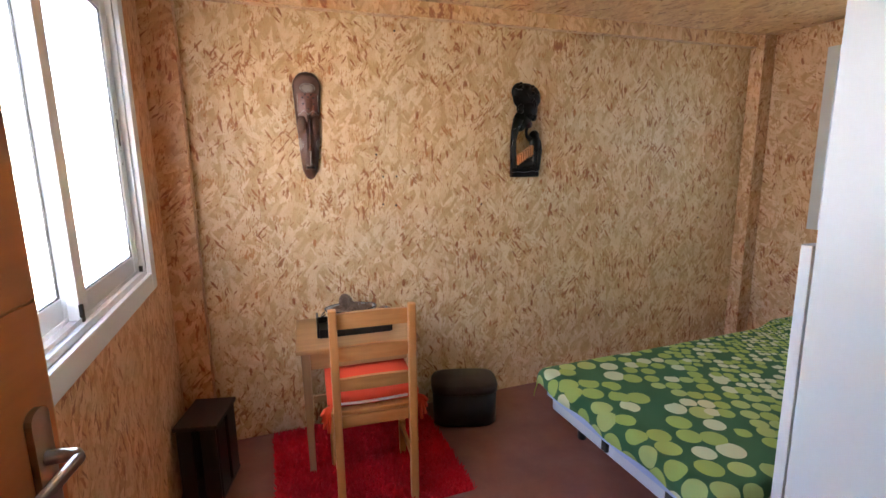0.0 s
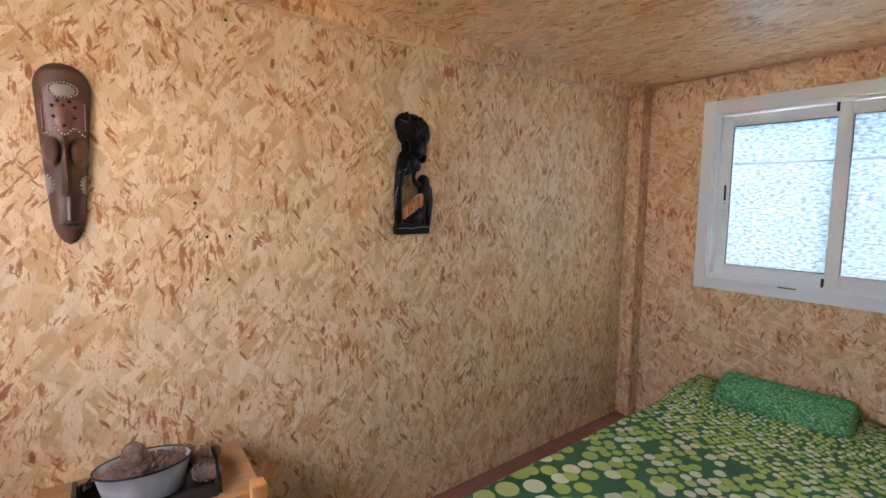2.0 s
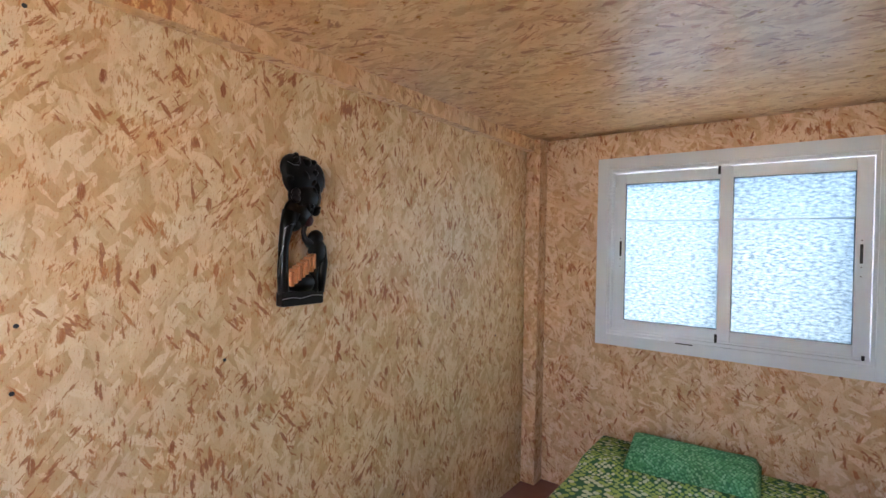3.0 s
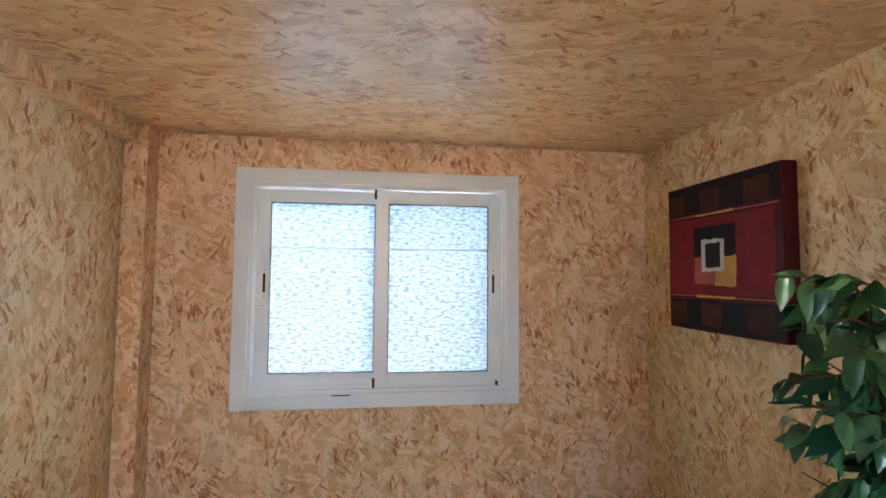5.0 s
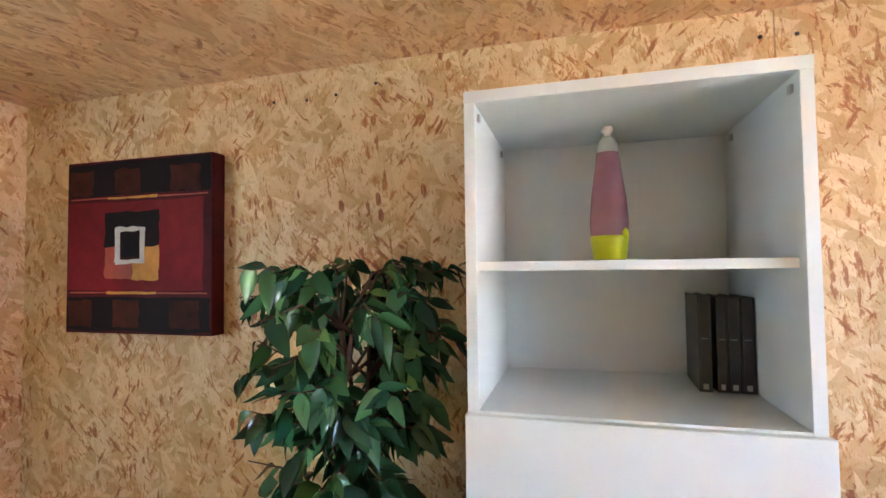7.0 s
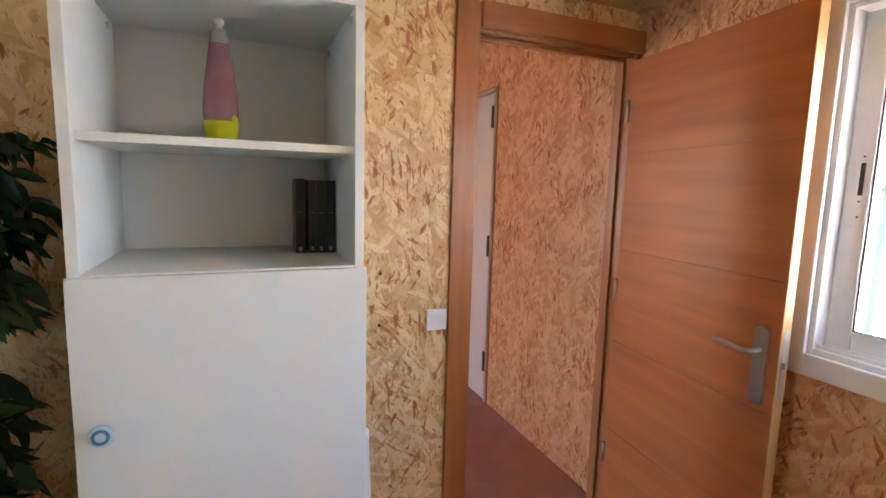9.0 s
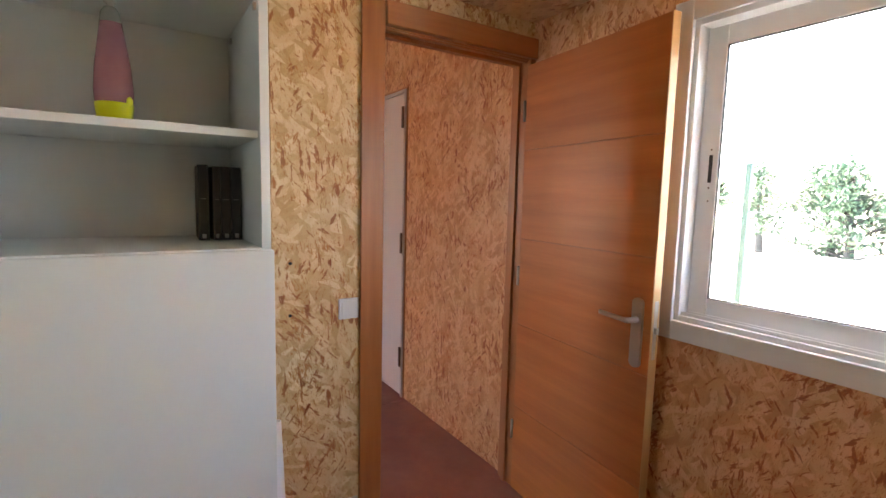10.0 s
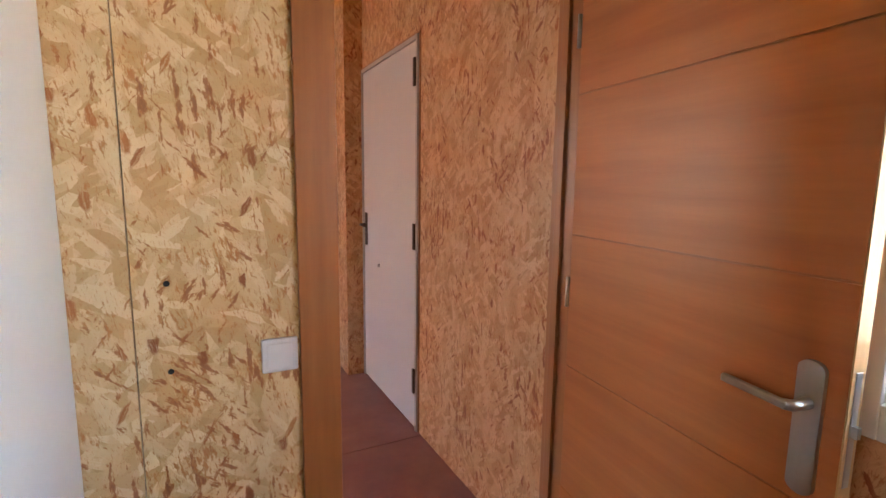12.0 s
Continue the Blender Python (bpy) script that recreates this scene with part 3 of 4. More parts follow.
prism(pl, [(.690 + .022 * math.cos(a), 1.062 + .016 * math.sin(a)) for a in np.linspace(0, math.pi, 9)] + [(.690 + .022 * math.cos(a), .852 + .016 * math.sin(a)) for a in np.linspace(math.pi, 2 * math.pi, 9)], -.009, 0)
hp = part("handle_plate", pl, STEEL, leaf, "brushed steel back plate")
lv = B()
tube(lv, [(.690, -.008, 1.003), (.690, -.030, 1.003), (.688, -.044, 1.003), (.676, -.052, 1.003)], [.011, .010, .010, .009], 12)
box(lv, (-.118, -.006, -.008), (.006, .006, .008), .004, 0, pose(.680, -.052, 1.003, 0, 2, 0))
part("lever", lv, STEEL, hp, "steel lever")
for z in (.25, 1.0, 1.75):
    bm = B()
    lathe(bm, [(0, 0), (.006, 0), (.006, .09), (0, .09)], 10)
    part("hinge", bm, STEEL, leaf, m=pose(-.005, -.004, z))

# ---- white door in the hall ----
hd = tagged(thing("door_2", pose(XW, -1.0, 0, 0, 0, 90), "closed pale grey metal door with dark hinges", "door"), kind="structure")
# local x runs north from the hinge, y into the wall
part("frame", boxes(((-.022, -.014, 0), (0, .03, 2.112)), ((-.929, -.014, 0), (-.908, .03, 2.112)), ((-.908, -.0135, 2.088), (-.022, .03, 2.112)), bevel=0.002), GREY_FRAME, hd)
part("leaf", boxes(((-.905, -.008, .012), (-.025, .028, 2.085)), bevel=0.003), GREY_PAINT, hd)
part("edge_trim", boxes(((.0005, -.005, 0), (.014, .0, 2.125)), ((-.929, -.005, 2.1125), (.014, .0, 2.125))), FRAME_WOOD, hd, "dark reddish bead round the frame")
for z in (.22, 1.02, 1.86):
    part("hinge", boxes(((-.034, -.026, z), (-.012, -.0145, z + .14)), bevel=0.003), HINGE, hd, "dark bronze hinge")
hp = part("handle_plate", boxes(((-.868, -.016, .95), (-.83, -.008, 1.17)), bevel=0.003), HINGE, hd, "dark back plate")
lv = B()
tube(lv, [(-.85, -.012, 1.09), (-.85, -.05, 1.09), (-.84, -.056, 1.09), (-.74, -.056, 1.088)], .008, 8)
part("lever", lv, HINGE, hp)
bm = B()
lathe(bm, [(0, 0), (.012, 0), (.010, .012), (0, .014)], 14)
part("peephole", bm, STEEL, hd, m=pose(-.60, -.008, .845, 90))


# ---- things on the south wall ----
def switch(m, w, h, label, category="light switch", name="light_switch"):
    s = thing(name, m, label, category)
    part("plate", boxes(((-w / 2, -.010, -h / 2), (w / 2, 0, h / 2)), bevel=0.003), WHITE_PLASTIC, s)
    part("rocker", boxes(((-w * .37, -.015, -h * .37), (w * .37, -.010, h * .37)), bevel=0.002), WHITE_PLASTIC, s)
    return s


switch(pose(.453, YS, .985, 0, 0, 180), .078, .078, "white square light switch beside the door casing")
switch(pose(.452, YS, .185, 0, 0, 180), .078, .078, "white wall socket low beside the door casing", "socket", "wall_socket")
switch(pose(-.302, -2.20, 1.16, 0, 0, 90), .08, .16, "white switch plate on the hall return wall")
switch(pose(-.302, -2.36, .32, 0, 0, 90), .08, .08, "white socket on the hall return wall", "socket", "wall_socket")
for x, z in ((.712, 1.166), (.714, .98)):
    bm = B()
    lathe(bm, [(0, 0), (.006, 0), (.006, .0012), (0, .0012)], 10)
    tagged(part("screw_head", bm, BLACK, None, m=pose(x - .045, YS + .0005, z, -90)), "dark screw head sunk in the strand board", "screw", "screws in the board")
NORTH_SCREWS = [(0.597, 1.332), (0.67, 1.331), (0.592, 1.186), (0.565, 1.446), (0.663, 1.178), (2.013, 0.39), (2.814, 0.995), (0.683, 2.058), (1.164, 1.161)]
SOUTH_SCREWS = [(2.173, 2.102), (2.051, 2.097), (1.947, 2.104), (1.811, 2.126), (0.68, 2.123), (0.761, 2.126)]
for x, z, y, turn in [(x, z, YN - .0005, 90) for x, z in NORTH_SCREWS] + [(x, z, YS + .0005, -90) for x, z in SOUTH_SCREWS]:
    bm = B()
    lathe(bm, [(0, 0), (.0055, 0), (.0055, .0012), (0, .0012)], 10)
    tagged(part("screw_head", bm, BLACK, None, m=pose(x, y, z, turn)), "dark screw head sunk in the strand board", "screw", "screws in the board")
rl = thing("paper_roll", pose(0, 0, 0), "white rolled paper tube leaning on the wall", "paper roll")
rl.matrix_basis = Matrix.Translation((.752, .36, .004)) @ (Vector((.748, .238, .60)) - Vector((.752, .36, 0))).to_track_quat("Z", "Y").to_matrix().to_4x4()
bm = B()
lathe(bm, [(.030, 0), (.034, 0), (.034, .63), (.030, .63), (.030, 0)], 24)
part("roll", bm, PAPER, rl)
bm = B()
lathe(bm, [(.020, 0), (.026, 0), (.026, .625), (.020, .625), (.020, 0)], 20)
part("inner_turn", bm, PAPER, rl)

# ---- cabinet ----
CX0, CX1, CY, CT = 0.832, 1.436, 0.635, 1.903
cab = thing("cabinet", pose(0, 0, 0), "tall white melamine cabinet with open upper shelves", "cabinet")
s = .022
for x in (CX0, CX1 - s):
    part("side_panel", boxes(((x, YS + .004, 0), (x + s, CY, CT - .024)), bevel=0.0012), WHITE_MEL, cab)
part("top_panel", boxes(((CX0, YS + .004, CT - .024), (CX1, CY + .002, CT)), bevel=0.0012), WHITE_MEL, cab)
part("back_panel", boxes(((CX0 + s, YS + .006, 0.06), (CX1 - s, YS + .012, CT - .024))), WHITE_MEL, cab)
part("bottom_shelf", boxes(((CX0 + s, YS + .012, 1.254), (CX1 - s, CY - .001, 1.272)), bevel=0.001), WHITE_MEL, cab)
part("middle_shelf", boxes(((CX0 + s, YS + .012, 1.543), (CX1 - s, CY - .025, 1.562)), bevel=0.001), WHITE_MEL, cab)
part("base_shelf", boxes(((CX0 + s, YS + .012, .06), (CX1 - s, CY - .002, .078))), WHITE_MEL, cab)
part("plinth", boxes(((CX0 + s, CY - .05, 0), (CX1 - s, CY - .03, .06))), WHITE_MEL, cab)
dr = part("door", boxes(((CX0 - .003, CY + .002, .07), (CX1 + .001, CY + .021, 1.268)), bevel=0.0015), WHITE_MEL, cab)
bm = B()
lathe(bm, [(0, 0), (.011, 0), (.011, .012), (.022, .018), (.024, .024), (.021, .029), (0, .030)], 24)
kb = part("knob", bm, plain("pale_blue_porcelain", (0.45, 0.60, 0.72), 0.25), dr, "pale blue ringed porcelain knob", pose(1.385, CY + .021, .945, -90))
bm = B()
lathe(bm, [(.010, .0303), (.014, .0312), (.017, .0303)], 24)
part("ring", bm, plain("blue_glaze", (0.10, 0.25, 0.42), 0.25), kb)
for x in (CX0 + s, CX1 - s - .006):
    for y in (.60, .27):
        part("shelf_pin", boxes(((x, y, CT - .055), (x + .006, y + .012, CT - .04))), STEEL, cab)

lamp = thing("lava_lamp", pose(1.150, .42, 1.562) @ Matrix.Diagonal((.94, .94, 1, 1)), "violet glass lava lamp with lime wax at its base", "lava lamp")
bm = B()
lathe(bm, [(0, 0), (.034, 0), (.0375, .006), (.043, .055), (.045, .085), (.041, .14), (.032, .20), (.0255, .245), (0, .245)], 32)
part("bottle", bm, VIOLET, lamp, "tapered violet bottle")
bm = B()
lathe(bm, [(0.0345, .0015), (.0383, .006), (.0435, .045), (.0440, .055), (.0430, .056)], 32)
part("wax", bm, WAX, lamp, "lime yellow wax")
bm = B()
ball(bm, (-.030, .023, .060), (.012, .012, .014))
part("wax", bm, WAX, lamp, "rising lime wax")
bm = B()
lathe(bm, [(.0258, .245), (.0252, .247), (.0215, .270), (.013, .282), (0, .284)], 28)
part("neck", bm, plain("pale_grey_neck", (0.36, 0.37, 0.35), 0.25), lamp, "pale translucent neck")
bm = B()
lathe(bm, [(.008, .285), (.008, .290), (.014, .292), (.014, .302), (.011, .306), (0, .306)], 24)
part("cap", bm, STEEL, lamp, "small metal cap")


def book(m, w, d, h, label):
    b = thing("book", m, label, "book", "books on the shelf")
    part("cover", boxes(((0, 0, 0), (.003, d, h)), ((w - .003, 0, 0), (w, d, h)), ((.003, d - .003, 0), (w - .003, d, h)), bevel=0.0008), BLACK_LACQUER, b)
    part("pages", boxes(((.0032, .004, .003), (w - .0032, d - .0032, h - .003))), BLACK, b, "dark page block")
    part("spine_mark", boxes(((w * .3, d, .006), (w * .7, d + .0006, .018)), bevel=0.0), plain("grey_mark", (0.30, 0.30, 0.30), .5), b, "small grey mark")
    part("spine_line", boxes(((w * .25, d, h * .55), (w * .75, d + .0005, h * .56))), plain("grey_line", (0.16, 0.16, 0.16), .5), b)
    return b


book(pose(.857, .235, 1.272), .026, .155, .207, "black upright book leaning row on the cabinet shelf")
book(pose(.884, .235, 1.272), .026, .155, .207, "black upright book with grey spine marks")
book(pose(.911, .235, 1.272), .020, .155, .207, "slim black book in a row")
bk = book(pose(.934, .232, 1.272, 0, 0, -3), .026, .160, .210, "black book turned slightly from the row")

# ---- painting ----
pt = thing("painting", pose(2.362, YS, 1.338), "square canvas painting of red, black and gold blocks", "painting")
PW, PH, PD = .622, .603, .058
DKRED = plain("deep_red_paint", (0.075, 0.007, 0.010), 0.6, 0.0, 0.45, 30, 0.5)
REDP = plain("crimson_paint", (0.17, 0.010, 0.014), 0.6, 0.0, 0.4, 30, 0.5)
NIGHT = plain("black_brown_paint", (0.010, 0.005, 0.006), 0.6, 0.0, 0.4, 30, 0.5)
EMBER = plain("burnt_orange_paint", (0.055, 0.011, 0.005), 0.6, 0.0, 0.9, 25, 0.5)
GOLDP = plain("gold_paint", (0.50, 0.24, 0.025), 0.6, 0.0, 0.4, 40, 0.5)
ORRED = plain("orange_red_paint", (0.33, 0.055, 0.022), 0.6, 0.0, 0.4, 40, 0.5)
SILVER = plain("silver_white_paint", (0.55, 0.53, 0.50), 0.45, 0.0, 0.3, 60, 0.5)
for paint in (DKRED, REDP, NIGHT, EMBER):
    paint.node_tree.nodes["Principled BSDF"].inputs["Specular IOR Level"].default_value = 0.15
part("canvas", boxes(((0, 0, 0), (PW, PD, PH)), bevel=0.004), DKRED, pt)


def block(u0, u1, v0, v1, mat, lift, name="paint_block"):
    """A brushed patch; u from the viewer's side, v downwards, as fractions."""
    bm = B()
    r = random.Random(int(u0 * 977 + v0 * 3571))
    x0, x1 = PW * (1 - u1), PW * (1 - u0)
    z0, z1 = PH * (1 - v1), PH * (1 - v0)
    pts = []
    j = min(.004, (x1 - x0) * .05, (z1 - z0) * .2)
    for (xa, za), (xb, zb) in (((x0, z0), (x1, z0)), ((x1, z0), (x1, z1)), ((x1, z1), (x0, z1)), ((x0, z1), (x0, z0))):
        for q in range(5):
            f = q / 5
            pts.append((xa + (xb - xa) * f + r.uniform(-j, j), za + (zb - za) * f + r.uniform(-j, j)))
    prism(bm, pts, PD - .002, PD + .0004 * lift)
    part(name, bm, mat, pt)


block(.012, .988, .015, .205, NIGHT, 1)
block(.012, .988, .795, .985, NIGHT, 1)
block(.012, .94, .245, .755, REDP, 1)
for v0, v1 in ((.055, .200), (.810, .965)):
    for u0, u1 in ((.02, .19), (.345, .525), (.73, .92)):
        block(u0, u1, v0, v1, EMBER, 2)
block(.28, .655, .305, .51, NIGHT, 2)
block(.28, .48, .505, .69, ORRED, 2.5)
block(.475, .655, .505, .695, GOLDP, 3)
block(.385, .545, .41, .585, EMBER, 4)
block(.40, .53, .43, .565, NIGHT, 4.5)
for u0, u1, v0, v1 in ((.355, .56, .392, .418), (.355, .56, .578, .604), (.355, .39, .41, .59), (.528, .56, .41, .59)):
    block(u0, u1, v0, v1, SILVER, 5.5)
for v in (.222, .768):
    block(.30, .64, v - .006, v + .007, GOLDP, 3)
    block(.03, .30, v - .005, v + .003, ORRED, 2)
    block(.64, .97, v - .002, v + .006, ORRED, 2)

# ---- bed ----
BX0, BX1, BY0, BY1, BZ = 1.288, 3.255, 1.115, 2.125, 0.352
bed = thing("bed", pose(0, 0, 0), "low single bed with a white base and mattress", "bed")
part("mattress", boxes(((BX0 + .018, BY0 + .012, .205), (BX1, BY1 - .012, BZ - .006)), bevel=0.03), BED_WHITE, bed, "white quilted mattress")
part("blue_sheet", boxes(((BX0 + .006, BY0 + .010, .212), (BX0 + .0175, BY1 - .010, .325)), bevel=0.002), BED_BLUE, bed, "pale blue fitted sheet edge")
part("base", boxes(((BX0 + .03, BY0 + .02, .135), (BX1, BY1 - .02, .204)), bevel=0.012), BED_WHITE, bed, "white upholstered slat base")
for y in (1.30, 1.66):
    part("clip", boxes(((BX0 + .015, y, .155), (BX0 + .034, y + .035, .222)), bevel=0.004), BLACK, bed, "black mattress retainer")
for x in (BX0 + .15, BX1 - .15):
    for y in (BY0 + .12, BY1 - .12):
        bm = B()
        lathe(bm, [(0, 0), (.022, 0), (.026, .135), (0, .135)], 16)
        part("leg", bm, BLACK, bed, m=pose(x, y, 0))


def spread():
    """The bedspread: a sheet with soft edges, short drops and creases."""
    bm = B()
    hang_w, hang_s, hang_n = .095, .16, .10
    us = np.linspace(-hang_w, BX1 - BX0, 90)
    vs = np.linspace(-hang_s, BY1 - BY0 + hang_n, 60)
    uvl = bm.loops.layers.uv.new("UVMap")
    grid, flat = [], {}
    L = BY1 - BY0

    def fold(d, r=.03):
        # distance past an edge -> (outward, down) round a soft corner
        if d <= 0:
            return d, 0.0
        a = min(d / r, math.pi / 2)
        return r * math.sin(a), r * (1 - math.cos(a)) + max(0, d - r * math.pi / 2)
    for u in us:
        row = []
        for v in vs:
            ox, dx = fold(-u)
            if v < 0:
                oy, dy = fold(-v)
                y = BY0 - oy
            elif v > L:
                oy, dy = fold(v - L)
                y = BY1 + oy
            else:
                dy, y = 0, BY0 + v
            x = BX0 - ox if u < 0 else BX0 + u
            z = BZ - dx - dy
            drop = max(dx, dy)
            w = noise.noise(Vector((u * 2.6, v * 2.6, 1.3))) * .006 + noise.noise(Vector((u * 9, v * 5, 4.1))) * .0025
            z += w + .004
            head = min(1, max(0, (x - 2.80) / .16))
            z += .045 * head * head * (3 - 2 * head) * (1 if drop < .02 else .4)
            crease = math.exp(-((u - .10 - .25 * (v - .55)) / .012) ** 2) * math.exp(-((v - .62) / .18) ** 2)
            z += .012 * crease
            if drop > .02:
                x -= (.012 + .010 * math.sin(v * 17)) * min(1, dx / .06) if dx > .02 else 0
                if dy > .02:
                    y += (.010 + .009 * math.sin(u * 14 + noise.noise((u * 3, 0, 0)) * 3)) * min(1, dy / .08) * (-1 if v < 0 else 1)
            vert = bm.verts.new((x, y, z))
            flat[vert] = (BX0 + u, BY0 + v)
            row.append(vert)
        grid.append(row)
    for a, b in zip(grid, grid[1:]):
        for i in range(len(a) - 1):
            f = bm.faces.new((a[i], b[i], b[i + 1], a[i + 1]))
            f.smooth = True
            for lp in f.loops:
                lp[uvl].uv = flat[lp.vert]
    me = bpy.data.meshes.new("bedspread")
    bm.to_mesh(me)
    bm.free()
    me.materials.append(SPREAD)
    ob = new("bedspread", me)
    mod = ob.modifiers.new("thick", "SOLIDIFY")
    mod.thickness, mod.offset = .004, -1
    return tagged(ob, "green bedspread printed with lime and cream dots", "bedspread")


spread()


def pillow(m, w, d, h):
    bm = B()
    n = 28
    rows = {}
    for s in (1, -1):
        for i in range(n + 1):
            for j in range(n + 1):
                a, b = i / n * 2 - 1, j / n * 2 - 1
                t = (max(0, 1 - abs(a) ** 4.5) * max(0, 1 - abs(b) ** 22)) ** .5
                pinch = 1 - .05 * (1 - abs(b) ** 2) * abs(a) ** 3
                key = (i, j) if i in (0, n) or j in (0, n) else (i, j, s)
                if key not in rows:
                    z = s * h / 2 * t * (1 + .06 * noise.noise(Vector((a * 2, b * 2, s))))
                    rows[key] = bm.verts.new((a * w / 2, b * d / 2 * pinch, z))
    for s in (1, -1):
        g = lambda i, j: rows.get((i, j)) or rows[(i, j, s)]
        for i in range(n):
            for j in range(n):
                q = [g(i, j), g(i + 1, j), g(i + 1, j + 1), g(i, j + 1)]
                f = bm.faces.new(q if s > 0 else q[::-1])
                f.smooth = True
    ob = part("pillow", bm, PILLOW, None, m=m)
    return tagged(ob, "plump green speckled pillow lying on the bedspread", "pillow")


pillow(pose(3.055, 1.640, .422, 0, -17, 3), .27, .60, .158)

# ---- chair ----
ch = thing("dining_chair", pose(.357, 1.895, 0, 0, 0, -4.5), "pine ladder-back chair with an orange-red cushion", "chair")
for x in (-.150, .150):
    bm = B()
    vs = box(bm, (x - .0155, -.018, 0), (x + .0155, .018, .875), .005)
    for v in bm.verts:
        if v.co.z > .42:
            v.co.y -= .035 * ((v.co.z - .42) / .44)
    part("back_leg", bm, PINE_Z, ch)
    part("front_leg", boxes(((x * 1.08 - .015, .315, 0), (x * 1.08 + .015, .349, .430)), bevel=0.004), PINE_Z, ch)
    part("side_rail", boxes(((x * 1.04 - .010, .017, .380), (x * 1.04 + .010, .316, .430)), bevel=0.002), PINE_Y, ch)
    part("stretcher", boxes(((x * 1.04 - .008, .017, .150), (x * 1.04 + .008, .316, .178)), bevel=0.003), PINE_Y, ch)


def slat(z0, z1, arch, y):
    bm = B()
    n = 12
    pts = [(-.134 + .268 * i / n, z0 + arch * .55 * math.sin(math.pi * i / n)) for i in range(n + 1)]
    pts += [(.134 - .268 * i / n, z1 + arch * math.sin(math.pi * i / n)) for i in range(n + 1)]
    prism(bm, pts, -.008, .008)
    for v in bm.verts:
        v.co.y += -.018 * (1 - (v.co.x / .134) ** 2)
    part("back_slat", bm, PINE_X, ch, m=pose(0, y, 0))


slat(.796, .855, .010, -.025)
slat(.664, .719, .012, -.016)
slat(.538, .586, .012, -.006)
part("seat", boxes(((-.185, -.004, .430), (.185, .375, .448)), bevel=0.004), PINE_X, ch)
part("front_rail", boxes(((-.145, .322, .380), (.145, .340, .4298)), bevel=0.002), PINE_X, ch)
part("back_rail", boxes(((-.133, -.010, .380), (.133, .008, .4298)), bevel=0.002), PINE_X, ch)
cu = thing("seat_cushion", pose(.357, 1.895, .448, 0, 0, -4.5), "flat orange-red seat cushion with ties and white piping", "cushion")
bm = B()
vs = box(bm, (-.186, .022, .001), (.186, .395, .048), .016)
for f in bm.faces:
    f.smooth = True
part("pad", bm, CUSHION, cu)
bm = B()
tube(bm, [(-.135, .018, .022), (-.06, .015, .020), (.06, .015, .021), (.135, .018, .023)], .0055, 8)
part("piping", bm, PIPING, cu, "white piping")
for sx in (-1, 1):
    for k2, (dx, dz) in enumerate(((.030, -.075), (.014, -.095), (.040, -.02), (.036, -.045))):
        bm = B()
        x0 = sx * .172
        pts = [(x0, .02, .018), (x0 + sx * dx * .6, .0, .018 + dz * .25), (x0 + sx * dx, -.012, .018 + dz)]
        tube(bm, pts, [.005, .009, .007], 6)
        part("tie", bm, CUSHION, cu)

# ---- table ----
tb = thing("side_table", pose(.368, 2.385, 0, 0, 0, -4.0), "small worn pine table against the wall", "table")
TX, TY, TH = .276, .225, .612
part("tabletop", boxes(((-TX, -TY, TH - .020), (TX, TY, TH)), bevel=0.004), TABLE_X, tb)
for sx in (-1, 1):
    for sy in (-1, 1):
        bm = B()
        box(bm, (-.019, -.019, 0), (.019, .019, TH - .020), .003)
        for v in bm.verts:
            if v.co.z < .3:
                v.co.x *= .72
                v.co.y *= .72
        part("leg", bm, TABLE_Z, tb, m=pose(sx * (TX - .04), sy * (TY - .04), 0))
    part("apron", boxes(((sx * (TX - .04) - .008, -TY + .06, TH - .105), (sx * (TX - .04) + .008, TY - .06, TH - .0205)), bevel=0.002), TABLE_Z, tb)
    part("apron", boxes(((-TX + .06, sx * (TY - .04) - .008, TH - .105), (TX - .06, sx * (TY - .04) + .008, TH - .0205)), bevel=0.002), TABLE_X, tb)
part("low_rail", boxes(((-TX + .06, TY - .048, .16), (TX - .06, TY - .032, .20)), bevel=0.003), TABLE_X, tb)

tray = thing("tray", pose(.365, 2.395, TH, 0, 0, -4.0), "black lacquered tray with raised rim on the table", "tray")
part("base", boxes(((-.165, -.10, .002), (.165, .10, .010)), bevel=0.002), BLACK_LACQUER, tray)
part("side", boxes(((-.165, -.104, .0), (.165, -.094, .040)), bevel=0.002), BLACK_LACQUER, tray)
part("side", boxes(((-.165, .094, .0), (.165, .104, .040)), bevel=0.002), BLACK_LACQUER, tray)
for sx in (-1, 1):
    bm = B()
    prism(bm, [(-.094, 0), (.094, 0), (.094, .04), (.06, .052), (.04, .082), (-.04, .082), (-.06, .052), (-.094, .04)], -.005, .005)
    part("end_handle", bm, BLACK_LACQUER, tray, m=pose(sx * .170, 0, 0, 0, 0, 90))
bowl = thing("oval_tub", pose(.355, 2.405, TH + .010, 0, 0, -4), "whitewashed zinc oval tub filled with pine cones", "tub")
bm = B()
lathe(bm, [(0, .001), (.098, .001), (.118, .088), (.121, .092), (.118, .094), (.114, .090), (.096, .006), (0, .006)], 40, 1.0, .66)
part("tub", bm, ZINC, bowl)
bm = B()
pts = [(.121 * math.cos(a), .66 * .121 * math.sin(a), .093) for a in np.linspace(0, 2 * math.pi, 41)]
tube(bm, pts, .0032, 6)
part("rim", bm, BLACK_LACQUER, bowl, "dark rolled rim")
bm = B()
tube(bm, [(-.121, -.022, .075), (-.138, -.016, .062), (-.138, .016, .062), (-.121, .022, .075)], .0035, 6)
part("handle", bm, BLACK_LACQUER, bowl, "dark wire handle")


